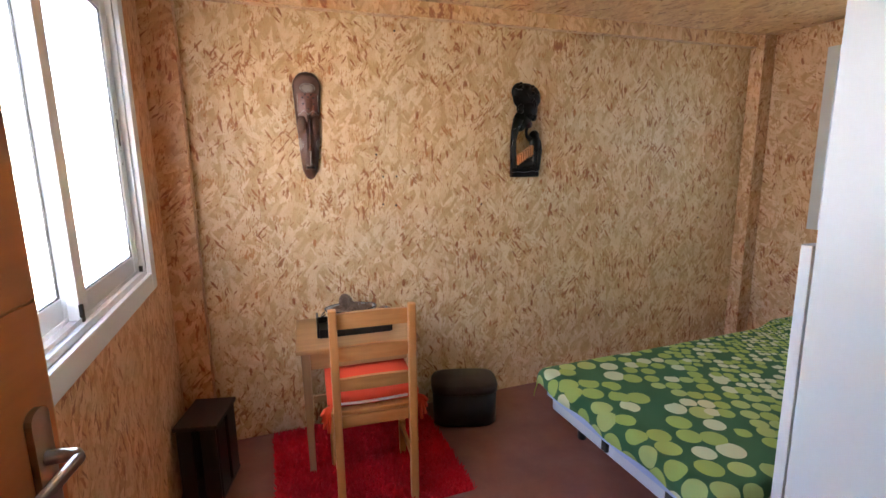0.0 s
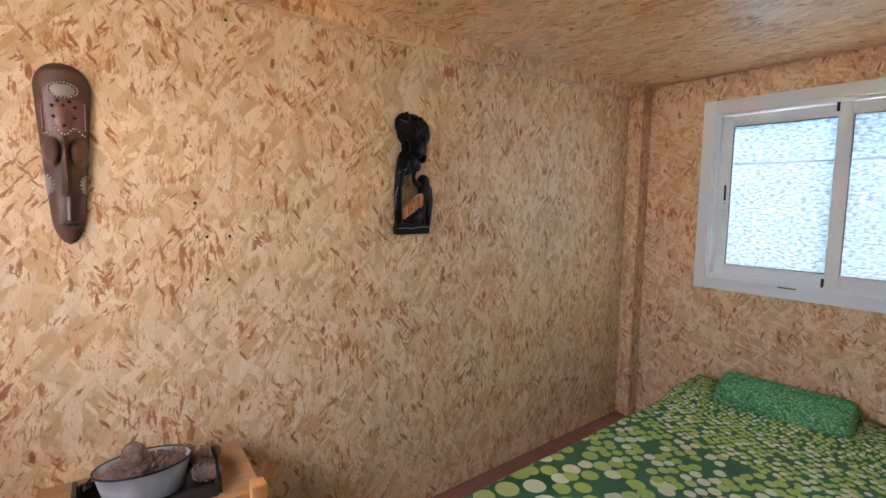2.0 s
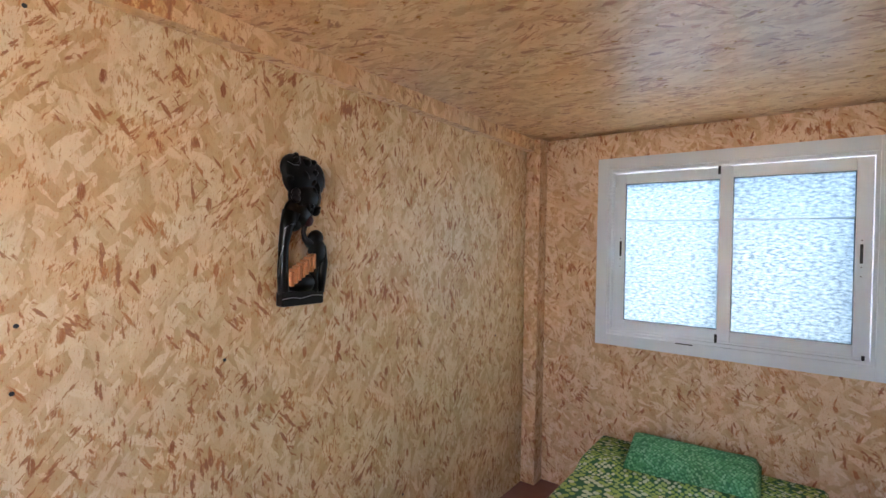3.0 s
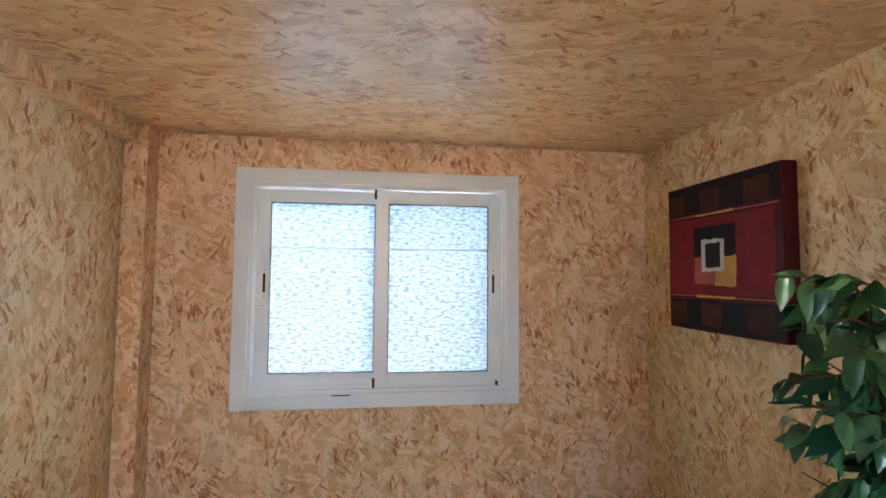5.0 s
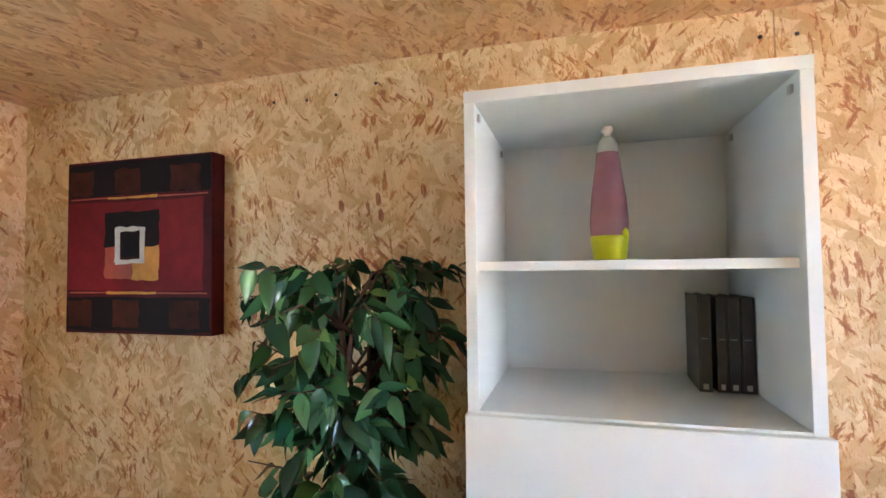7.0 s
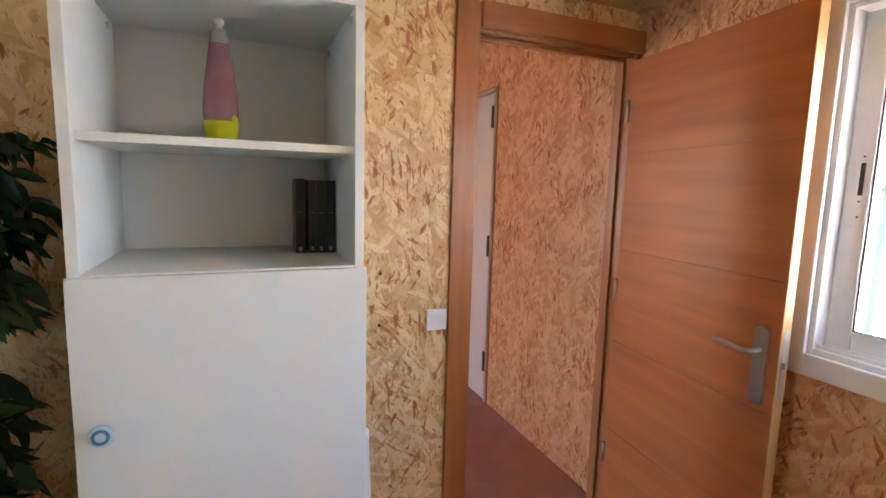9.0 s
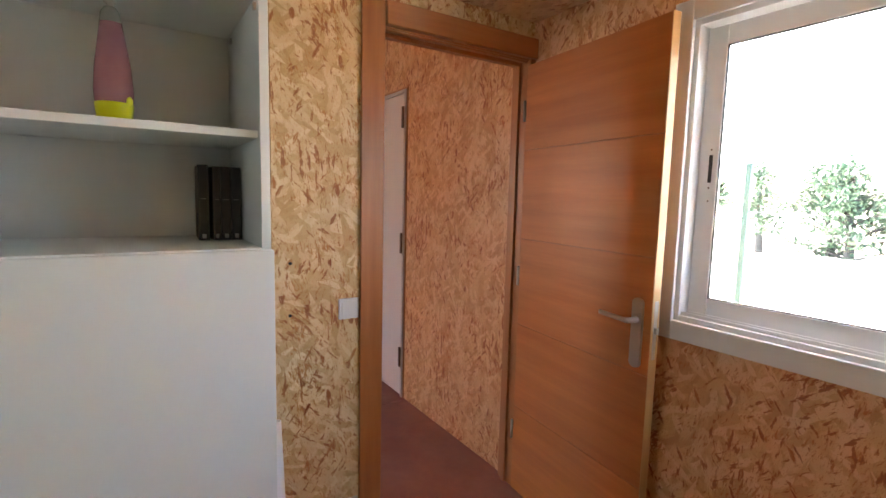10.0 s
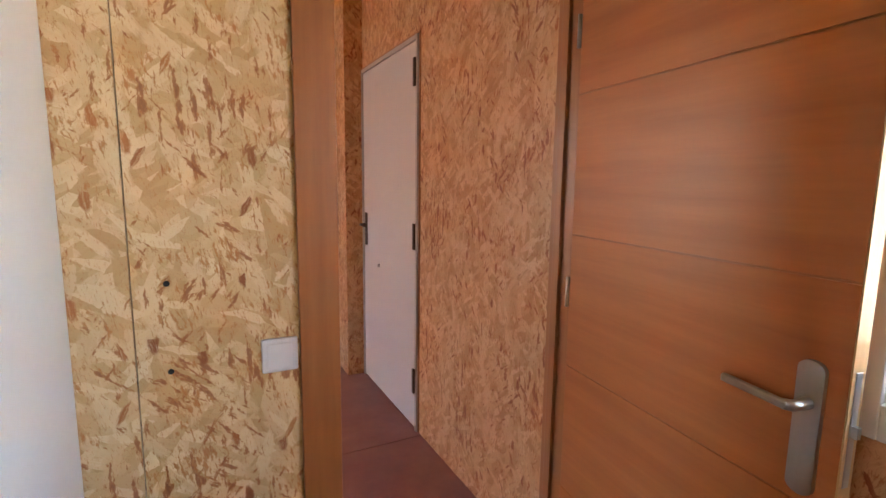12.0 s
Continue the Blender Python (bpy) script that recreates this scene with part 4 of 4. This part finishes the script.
def cone_mesh(seed, length, radius):
    """A pine cone: spiral rows of blunt woody scales round a core."""
    r = random.Random(seed)
    bm = B()
    ball(bm, (0, 0, length * .45), (radius * .62, radius * .62, length * .45), 10, 8)
    n = 84
    for i in range(n):
        f = i / n
        a = i * 2.39996
        z = length * (.04 + .92 * f)
        rr = radius * (math.sin(math.pi * (.18 + .76 * f)) ** .8)
        tilt = 1.15 - 1.5 * f
        m = Matrix.Translation((0, 0, z)) @ Matrix.Rotation(a, 4, "Z") @ Matrix.Rotation(-(.95 - tilt), 4, "Y")
        w = radius * .30 * (1.1 - .4 * f) * r.uniform(.85, 1.15)
        co = [(rr * .35, -w * .4, -.002), (rr * .35, w * .4, -.002), (rr * .98, w, .0), (rr * .98, -w, .0), (rr * 1.08, 0, .006), (rr * .95, 0, -.005)]
        vs = [bm.verts.new(m @ Vector(c)) for c in co]
        for q in ((0, 1, 2, 4, 3), (0, 3, 5), (3, 4, 5), (4, 2, 5), (2, 1, 5), (1, 0, 5)):
            bm.faces.new([vs[t] for t in q])
    return bm


cones = [finish("pine_cone", cone_mesh(s, l, r), CONE) for s, l, r in ((1, .078, .036), (2, .07, .032), (3, .085, .034))]
for i, (x, y, z, rx, ry, rz) in enumerate(((.345, 2.405, .078, 8, -20, 20), (.292, 2.398, .045, 70, 0, 40), (.405, 2.425, .05, 75, 10, 100), (.395, 2.375, .045, 95, 0, 200), (.33, 2.445, .05, 80, 0, 300), (.268, 2.425, .05, 85, 0, 130), (.43, 2.40, .052, 60, 10, 250))):
    ob = new("pine_cone", cones[i % 3])
    ob.matrix_basis = pose(x, y, TH + z + .016, rx, ry, rz)
    tagged(ob, "dry brown open pine cone heaped in the tub", "pine cone", "pine cones in the tub")
for i, (x, y, rz) in enumerate(((.478, 2.375, 60), (.492, 2.43, 120))):
    ob = new("pine_cone", cones[(i + 1) % 3])
    ob.matrix_basis = pose(x, y, TH + .042, 88, 0, rz)
    tagged(ob, "dry brown pine cone lying in the tray", "pine cone", "pine cones in the tray")

# ---- round box, crate, rug ----
def squarish(bm):
    # turn the oval plan into a rounded rectangle
    for v in bm.verts:
        a = math.atan2(v.co.y / .74, v.co.x)
        f = .93 / (abs(math.cos(a)) ** 4 + abs(math.sin(a)) ** 4) ** .25
        v.co.x *= f
        v.co.y *= f


ot = thing("storage_pouf", pose(.958, 2.425, 0, 0, 0, -18) @ Matrix.Diagonal((1.05, 1.05, 1.0, 1)), "low oval black leatherette storage pouf with brown lid", "pouf")
bm = B()
lathe(bm, [(0, .004), (.165, .004), (.176, .015), (.178, .19), (0, .19)], 48, 1.0, .74)
squarish(bm)
part("body", bm, BLACK_LEATHER, ot)
bm = B()
lathe(bm, [(.178, .186), (.184, .190), (.185, .214), (.178, .226), (.150, .232), (0, .234)], 48, 1.0, .74)
squarish(bm)
part("lid", bm, BROWN_LID, ot, "dark brown padded lid")

cr = thing("wooden_crate", pose(-.308, 2.300, 0, 0, 0, -14), "dark-stained narrow wooden crate standing on end", "crate")
part("top_board", boxes(((-.088, -.128, .335), (.088, .128, .353)), bevel=0.003), DARK_Y, cr)
part("bottom_board", boxes(((-.082, -.120, 0.0), (.082, .120, .016)), bevel=0.003), DARK_Y, cr)
for x in (-.078, .016):
    part("front_plank", boxes(((x, -.122, .016), (x + .062, -.108, .335)), bevel=0.003), DARK_Z, cr)
    part("back_plank", boxes(((x, .108, .016), (x + .062, .122, .335)), bevel=0.003), DARK_Z, cr)
for x in (-.082, .070):
    for y in (-.106, .014):
        part("side_plank", boxes(((x, y, .016), (x + .012, y + .092, .335)), bevel=0.003), DARK_Z, cr)

rug = thing("rug", pose(.36, 2.215, .001, 0, 0, 0), "bright red shaggy rug under the chair", "rug")
part("backing", boxes(((-.405, -.375, 0), (.405, .385, .008)), bevel=0.003), RUG, rug)
r = random.Random(5)
verts, faces = [], []
for i in range(15000):
    x, y = r.uniform(-.408, .408), r.uniform(-.378, .388)
    h, a, w = r.uniform(.012, .024), r.uniform(0, 6.28), .0035
    dx, dy = r.uniform(-.012, .012), r.uniform(-.012, .012)
    n0 = len(verts)
    ca, sa = math.cos(a) * w, math.sin(a) * w
    verts += [(x - ca, y - sa, .006), (x + ca, y + sa, .006), (x + dx + ca * .6, y + dy + sa * .6, .006 + h), (x + dx - ca * .6, y + dy - sa * .6, .006 + h)]
    faces.append((n0, n0 + 1, n0 + 2, n0 + 3))
me = bpy.data.meshes.new("pile")
me.from_pydata(verts, [], faces)
me.materials.append(RUG)
pile = new("pile", me)
pile.parent = rug
tagged(pile, "red shag pile", kind="stuff")


# ---- wall mask and carving (plain single meshes) ----
def mask():
    bm = B()
    nu, nv = 40, 80
    H, Wm = .515, .066

    def half(t):                     # t from chin 0 to crown 1
        if t > .86:
            q = (t - .86) / .14
            return Wm * math.sqrt(max(0, 1 - q * q))
        q = t / .86
        low = .46 + .54 * q ** .75
        if q < .16:
            low *= math.sqrt(max(0, 1 - (1 - q / .16) ** 2))
        return Wm * low

    def bumpf(x, t, cx, ct, rx, rt):
        d = ((x - cx) / rx) ** 2 + ((t - ct) / rt) ** 2
        return max(0, 1 - d) ** .5 if d < 1 else 0
    g = []
    for j in range(nv + 1):
        t = j / nv
        row = []
        for i in range(nu + 1):
            s = i / nu * 2 - 1
            hw = max(half(t), 1e-4)
            x = s * hw
            d = .038 * math.sqrt(max(0, 1 - s * s * .96)) * min(1, hw / .05)
            sx = abs(s)
            nose = max(0, 1 - abs(x) / (.006 + .010 * max(0, (.62 - t)) / .35)) if .27 < t < .60 else 0
            d += .022 * nose * (1 if t > .30 else (t - .27) / .03)
            for sg in (-1, 1):
                d += .017 * bumpf(x, t, sg * .032, .515, .021, .070)
                d -= .006 * max(0, 1 - abs(((x - sg * .032) / .022) ** 2 + ((t - .515) / .085) ** 2 - 1.1) * 5)
                d += .008 * bumpf(x, t, sg * .052, .335, .018, .06)
            d += .012 * bumpf(x, t, 0, .115, .018, .022) * (1 if abs(t - .118) > .006 else .1)
            d += .006 * bumpf(x, t, 0, .845, .034, .042)
            d += .005 * bumpf(x, t, 0, .70, .022, .05)
            row.append(bm.verts.new((x, -d, t * H)))
        g.append(row)
    for j in range(nv):
        for i in range(nu):
            f = bm.faces.new((g[j][i], g[j][i + 1], g[j + 1][i + 1], g[j + 1][i]))
            f.smooth = True
            c = f.calc_center_median()
            x, t = c.x, c.z / H
            e = (x / .034) ** 2 + ((t - .845) / .042) ** 2
            if e < .7:
                f.material_index = 1
            elif .62 < t < .80 and abs(x) < .045:
                f.material_index = 3
            if (x / .018) ** 2 + ((t - .70) / .04) ** 2 < 1:
                f.material_index = 3
            if ((abs(x) - .050) / .018) ** 2 + ((t - .335) / .05) ** 2 < 1:
                f.material_index = 1
    back = [bm.verts.new((v.co.x, 0, v.co.z)) for v in [r_[0] for r_ in g] + [r_[-1] for r_ in reversed(g)]]
    rim = [r_[0] for r_ in g] + [r_[-1] for r_ in reversed(g)]
    for i in range(len(rim) - 1):
        try:
            bm.faces.new((rim[i], rim[i + 1], back[i + 1], back[i]))
        except ValueError:
            pass
    # rows of small beads
    def surf(x, t):
        hw = max(half(t), 1e-4)
        s = max(-1, min(1, x / hw))
        return -(.038 * math.sqrt(max(0, 1 - s * s * .96)) + .003)
    bead = []
    for q in range(26):
        a = q / 26 * 2 * math.pi
        bead.append((.034 * math.cos(a), .845 + .040 * math.sin(a)))
    for q in range(15):
        x = -.046 + .092 * q / 14
        bead.append((x, .625 - .022 * math.cos(x / .046 * math.pi * 2) * .8))
    for q in range(12):
        bead += [(-.048, .64 + q * .014), (.048, .64 + q * .014)] if q < 11 else []
    for q in range(9):
        a = -math.pi / 2 + math.pi * q / 8
        bead += [(-.050 + .020 * math.cos(a), .335 + .055 * math.sin(a)), (.050 - .020 * math.cos(a), .335 + .055 * math.sin(a))]
    for x, t in bead:
        ball(bm, (x, surf(x, t) - .004, t * H), .0021, 6, 4, 2)
    # dark rosettes over the brow, lips and the groove between nose and mouth
    for x, t in ((-.014, .785), (.014, .785), (-.026, .757), (0, .762), (.026, .757), (-.024, .70), (.024, .70), (0, .655)):
        ball(bm, (x, surf(x, t) - .0025, t * H), (.0048, .0025, .0044), 10, 6, 4)
    for t, lift, mat in ((.128, .012, 0), (.115, .010, 4), (.103, .012, 0)):
        tube(bm, [(-.022, surf(.022, t) + .004, t * H), (-.008, surf(0, t) - lift * .6, (t + .004) * H), (.008, surf(0, t) - lift * .6, (t + .004) * H), (.022, surf(.022, t) + .004, t * H)], .0042, 8, mat)
    tube(bm, [(0, surf(0, .27) - .010, .27 * H), (0, surf(0, .20) - .007, .20 * H), (0, surf(0, .14) - .008, .14 * H)], [.0045, .0035, .004], 8, 1)
    for q in range(12):
        t = .33 + q * .020
        ball(bm, (0, surf(0, t) - .019 - .003 * (q < 6), t * H), .0024, 6, 4, 4 if q % 2 else 0)
    ob = part("wall_mask", bm, [MASK_WOOD, MASK_PALE, MASK_BEAD, MASK_RED, EBONY], None, m=pose(.229, YN - .001, 1.326, 0, 0.8, 0))
    return tagged(ob, "long carved dark brown wooden mask with beaded inlay", "mask")


mask()


def carving():
    bm = B()
    box(bm, (-.085, -.040, 0), (.078, -.002, .050), .006)
    # upright stem on one side
    tube(bm, [(-.070, -.022, .04), (-.074, -.022, .12), (-.072, -.022, .20), (-.062, -.022, .26), (-.045, -.024, .31)], [.018, .017, .016, .021, .030], 12)
    # large curled top
    rr = random.Random(9)
    for q in range(26):
        a, z = rr.uniform(-.07, .068), rr.uniform(.30, .49)
        ball(bm, (a * (1 if z > .36 else .75), -.034 - rr.uniform(0, .012), z), (rr.uniform(.008, .018), .012, rr.uniform(.010, .026)), 8, 6, 0, Matrix.Rotation(rr.uniform(-1, 1), 4, "Y"))
    ball(bm, (-.005, -.024, .43), (.076, .028, .072), 20, 14)
    ball(bm, (-.042, -.024, .455), (.046, .024, .048), 16, 10)
    ball(bm, (.036, -.026, .425), (.048, .022, .062), 16, 10)
    ball(bm, (.004, -.028, .365), (.064, .026, .055), 16, 10)
    ball(bm, (.048, -.024, .350), (.020, .016, .018), 12, 8)
    ball(bm, (-.018, -.024, .312), (.055, .024, .050), 16, 10)
    ball(bm, (-.035, -.022, .280), (.034, .020, .034), 14, 8)
    ball(bm, (.015, -.028, .285), (.020, .018, .022), 12, 8, 1)
    tube(bm, [(.008, -.024, .27), (.002, -.024, .245), (.006, -.024, .225), (.030, -.024, .205)], [.010, .008, .009, .016], 10)
    # crouched lower mass
    ball(bm, (.052, -.024, .225), (.030, .020, .030), 12, 8, 0, Matrix.Rotation(.6, 4, "Y"))
    ball(bm, (.058, -.024, .180), (.034, .022, .050), 14, 10)
    tube(bm, [(.078, -.024, .20), (.085, -.024, .14), (.076, -.024, .08), (.066, -.024, .04)], [.015, .016, .017, .020], 10)
    tube(bm, [(.045, -.024, .15), (.044, -.024, .09), (.045, -.024, .04)], [.018, .016, .018], 10)
    ball(bm, (-.005, -.024, .072), (.062, .022, .036), 14, 8)
    # banded orange piece
    for q in range(7):
        x = -.060 + q * .014
        box(bm, (x, -.050, .066 + q * .009), (x + .0115, -.012, .116 + q * .0095), .004, 2)
    tube(bm, [(.018, -.030, .165), (.026, -.034, .140), (.034, -.030, .112)], [.006, .009, .007], 8, 2)
    for pts in (((-.088, -.041, .026), (-.050, -.0415, .030), (-.02, -.0415, .024), (.03, -.0415, .032), (.075, -.041, .028)), ((-.090, -.026, .10), (-.0905, -.030, .16), (-.082, -.036, .20)),
                ((-.075, -.044, .470), (-.055, -.047, .462), (-.035, -.047, .464)), ((-.08, -.036, .255), (-.06, -.044, .27), (-.045, -.046, .27)), ((.062, -.046, .445), (.074, -.040, .43), (.08, -.034, .40))):
        tube(bm, pts, .0011, 5, 3)
    ob = part("wall_carving", bm, [EBONY, EBONY_RED, EBONY_BAND, EBONY_LINE], None, m=pose(1.430, YN - .001, 1.310) @ Matrix.Diagonal((1.06, 1.1, 1.035, 1)))
    return tagged(ob, "black polished wooden relief carving with orange bands on the wall", "carving")


carving()


# ---- artificial ficus ----
def leaf_mesh(seed):
    r = random.Random(seed)
    L, W = .086, .0215
    bm = B()
    n = 6
    rows = []
    for i in range(n + 1):
        t = i / n
        w = W * (math.sin(math.pi * t ** .8) ** .9) * (1 - .25 * t) if 0 < i < n else .0008
        z = -.018 * t * t * (1 + seed * .4) + (.004 * math.sin(t * 6 + seed))
        rows.append([bm.verts.new((L * t, -w, z + w * .35)), bm.verts.new((L * t, 0, z)), bm.verts.new((L * t, w, z + w * .35))])
    for a, b in zip(rows, rows[1:]):
        for i in (0, 1):
            bm.faces.new((a[i], b[i], b[i + 1], a[i + 1])).smooth = True
    return finish("leaf", bm, LEAF)


fx, fy = 1.735, .515
plant = thing("ficus_plant", pose(fx, fy, 0), "artificial ficus tree with glossy dark green leaves in a pot", "plant")
bm = B()
lathe(bm, [(0, 0), (.085, 0), (.115, .20), (.125, .20), (.125, .23), (.108, .23), (.10, .18), (0, .18)], 28)
part("pot", bm, POT, plant)
bm = B()
lathe(bm, [(.101, .185), (.06, .196), (0, .20)], 20)
part("soil", bm, SOIL, plant)
r = random.Random(21)
trunks = B()
tips = []
for q in range(3):
    a0 = q * 2.1
    pts = []
    for i in range(12):
        z = .15 + i * .114
        rad = .022 - .004 * (i / 11) + (.02 * max(0, i - 7) / 4)
        pts.append(Vector((rad * math.cos(a0 + i * .55), rad * math.sin(a0 + i * .55), z)))
    tube(trunks, pts, [.013 - .0007 * i for i in range(12)], 8)
    tips.append(pts)
part("trunk", trunks, BARK, plant, "braided brown stems")
twigs = B()
spots = []
for q in range(124):
    base = tips[q % 3][r.randint(4, 11)] if q > 6 else tips[q % 3][11]
    a = r.uniform(0, 2 * math.pi)
    up = r.uniform(-.05, .22) if base.z < 1.2 else r.uniform(.02, .22)
    reach = r.uniform(.10, .27) if base.z < 1.2 else r.uniform(.12, .30)
    end = base + Vector((math.cos(a) * reach * .82, math.sin(a) * reach, up))
    end.z = min(end.z, 1.57)
    end.x = min(end.x, .24)
    end.x = max(end.x, -.27)
    end.y = max(end.y, -.27)
    midp = (base + end) / 2 + Vector((0, 0, .05))
    tube(twigs, [base, midp, end], [.0045, .003, .0015], 5)
    for i in range(12):
        f = .28 + .72 * i / 11
        p = base.lerp(midp, f * 2) if f < .5 else midp.lerp(end, f * 2 - 1)
        spots.append((p, a + r.uniform(-1.3, 1.3), r.uniform(-15, 75)))
tagged(part("twig_mass", twigs, BARK, plant, "thin brown twigs"), kind="stuff")
lm = [leaf_mesh(i) for i in range(3)]
r.shuffle(spots)
rest_v, rest_f = [], []
for i, (p, a, droop) in enumerate(spots):
    m = Matrix.Translation(p) @ Euler((radians(r.uniform(-65, 65)), radians(droop), a), "XYZ").to_matrix().to_4x4() @ Matrix.Scale(r.uniform(.7, 1.12), 4)
    tip = m @ Vector((.07, 0, -.02))
    if tip.x < -.285 or tip.y < -.30 or tip.x + .5 * max(0, tip.y) > .27 or tip.z > 1.61:
        continue
    me = lm[i % 3]
    if i < 300:
        ob = new("leaf", me)
        ob.parent = plant
        ob.matrix_basis = m
    else:
        n0 = len(rest_v)
        rest_v += [m @ v.co for v in me.vertices]
        rest_f += [tuple(n0 + j for j in f.vertices) for f in me.polygons]
me = bpy.data.meshes.new("leaves")
me.from_pydata(rest_v, [], rest_f)
me.materials.append(LEAF)
for f in me.polygons:
    f.use_smooth = True
ob = new("leaves", me)
ob.parent = plant
tagged(ob, "further glossy leaves", kind="stuff")


# ---- outside the clear window ----
def fence_post(x, y):
    p = thing("fence_post", pose(x, y, -.25), "green steel fence post standing in the yard", "fence post", "posts of the yard fence")
    part("post", boxes(((-.03, -.03, 0), (.03, .03, 2.12)), bevel=0.006), FENCE, p)
    part("cap", boxes(((-.034, -.034, 2.12), (.034, .034, 2.14)), bevel=0.006), FENCE, p)


for y in (-4.5, -1.6, 1.3, 4.2, 7.1, 10.0, 12.9):
    fence_post(-5.0, y + .6)
bm = B()
for i in range(9):
    tube(bm, [(-5.0, -6, .0 + i * .22), (-5.0, 12, .0 + i * .22)], .0025, 4)
wf = tagged(part("wire_fence", bm, FENCE), "thin green wire strung between fence posts", "fence")


def tree(x, y, h, spreadr, seed, pine=False):
    r = random.Random(seed)
    t = thing("tree", pose(x, y, -.3), "slender evergreen tree at the yard edge" if not pine else "sparse pale pine tree at the yard edge", "tree", "trees beyond the yard")
    bm = B()
    pts = [(0.12 * math.sin(i * .9 + seed), .1 * math.cos(i * .7), h * i / 8) for i in range(9)]
    tube(bm, pts, [.14 * (1 - i / 9) + .015 for i in range(9)], 8)
    crown_v, crown_f = [], []
    for q in range(34 if pine else 60):
        f = r.uniform(.25 if pine else .03, 1)
        a = r.uniform(0, 6.28)
        reach = spreadr * (1.05 - f * .75) * r.uniform(.5, 1.1)
        b0 = Vector(pts[min(8, int(f * 8))])
        e = b0 + Vector((math.cos(a) * reach, math.sin(a) * reach, reach * .35))
        tube(bm, [b0, (b0 + e) / 2 + Vector((0, 0, .05)), e], [.03, .02, .006], 5)
        for w in range(26):
            c = b0.lerp(e, r.uniform(.35, 1.05)) + Vector((r.gauss(0, .16), r.gauss(0, .16), r.gauss(0, .13)))
            u = Vector((r.gauss(0, 1), r.gauss(0, 1), r.gauss(0, 1))).normalized() * r.uniform(.06, .14)
            v = u.orthogonal().normalized() * r.uniform(.04, .08)
            n0 = len(crown_v)
            crown_v += [c - u, c + v, c + u, c - v]
            crown_f.append((n0, n0 + 1, n0 + 2, n0 + 3))
    part("trunk", bm, TREE_BARK, t)
    me = bpy.data.meshes.new("crown")
    me.from_pydata(crown_v, [], crown_f)
    me.materials.append(TREE_LEAF)
    c = new("crown", me)
    c.parent = t
    tagged(c, kind="stuff")


tree(-17.5, -6.4, 3.1, 1.0, 1, True)
tree(-18, -4.0, 2.9, 2.2, 2)
tree(-18.5, -4.7, 3.2, 1.9, 3)
tree(-17, -0.7, 1.9, 1.9, 4)
tree(-19, -8.9, 3.0, 1.0, 5, True)
tree(-14, 14, 3.4, 1.3, 6)
tree(-9, 19, 3.0, 1.2, 7, True)
hy = thing("fire_hydrant", pose(-12.5, -1.45, -.25), "small red hydrant standing on the pale ground", "hydrant")
bm = B()
lathe(bm, [(0, 0), (.10, 0), (.10, .04), (.07, .06), (.07, .40), (.095, .42), (.095, .46), (.06, .52), (0, .55)], 16)
part("body", bm, RED_PAINT, hy)
bm = B()
lathe(bm, [(0, -.14), (.04, -.14), (.04, .14), (0, .14)], 10)
part("outlet", bm, RED_PAINT, hy, m=pose(0, 0, .33, 90, 0, 0))
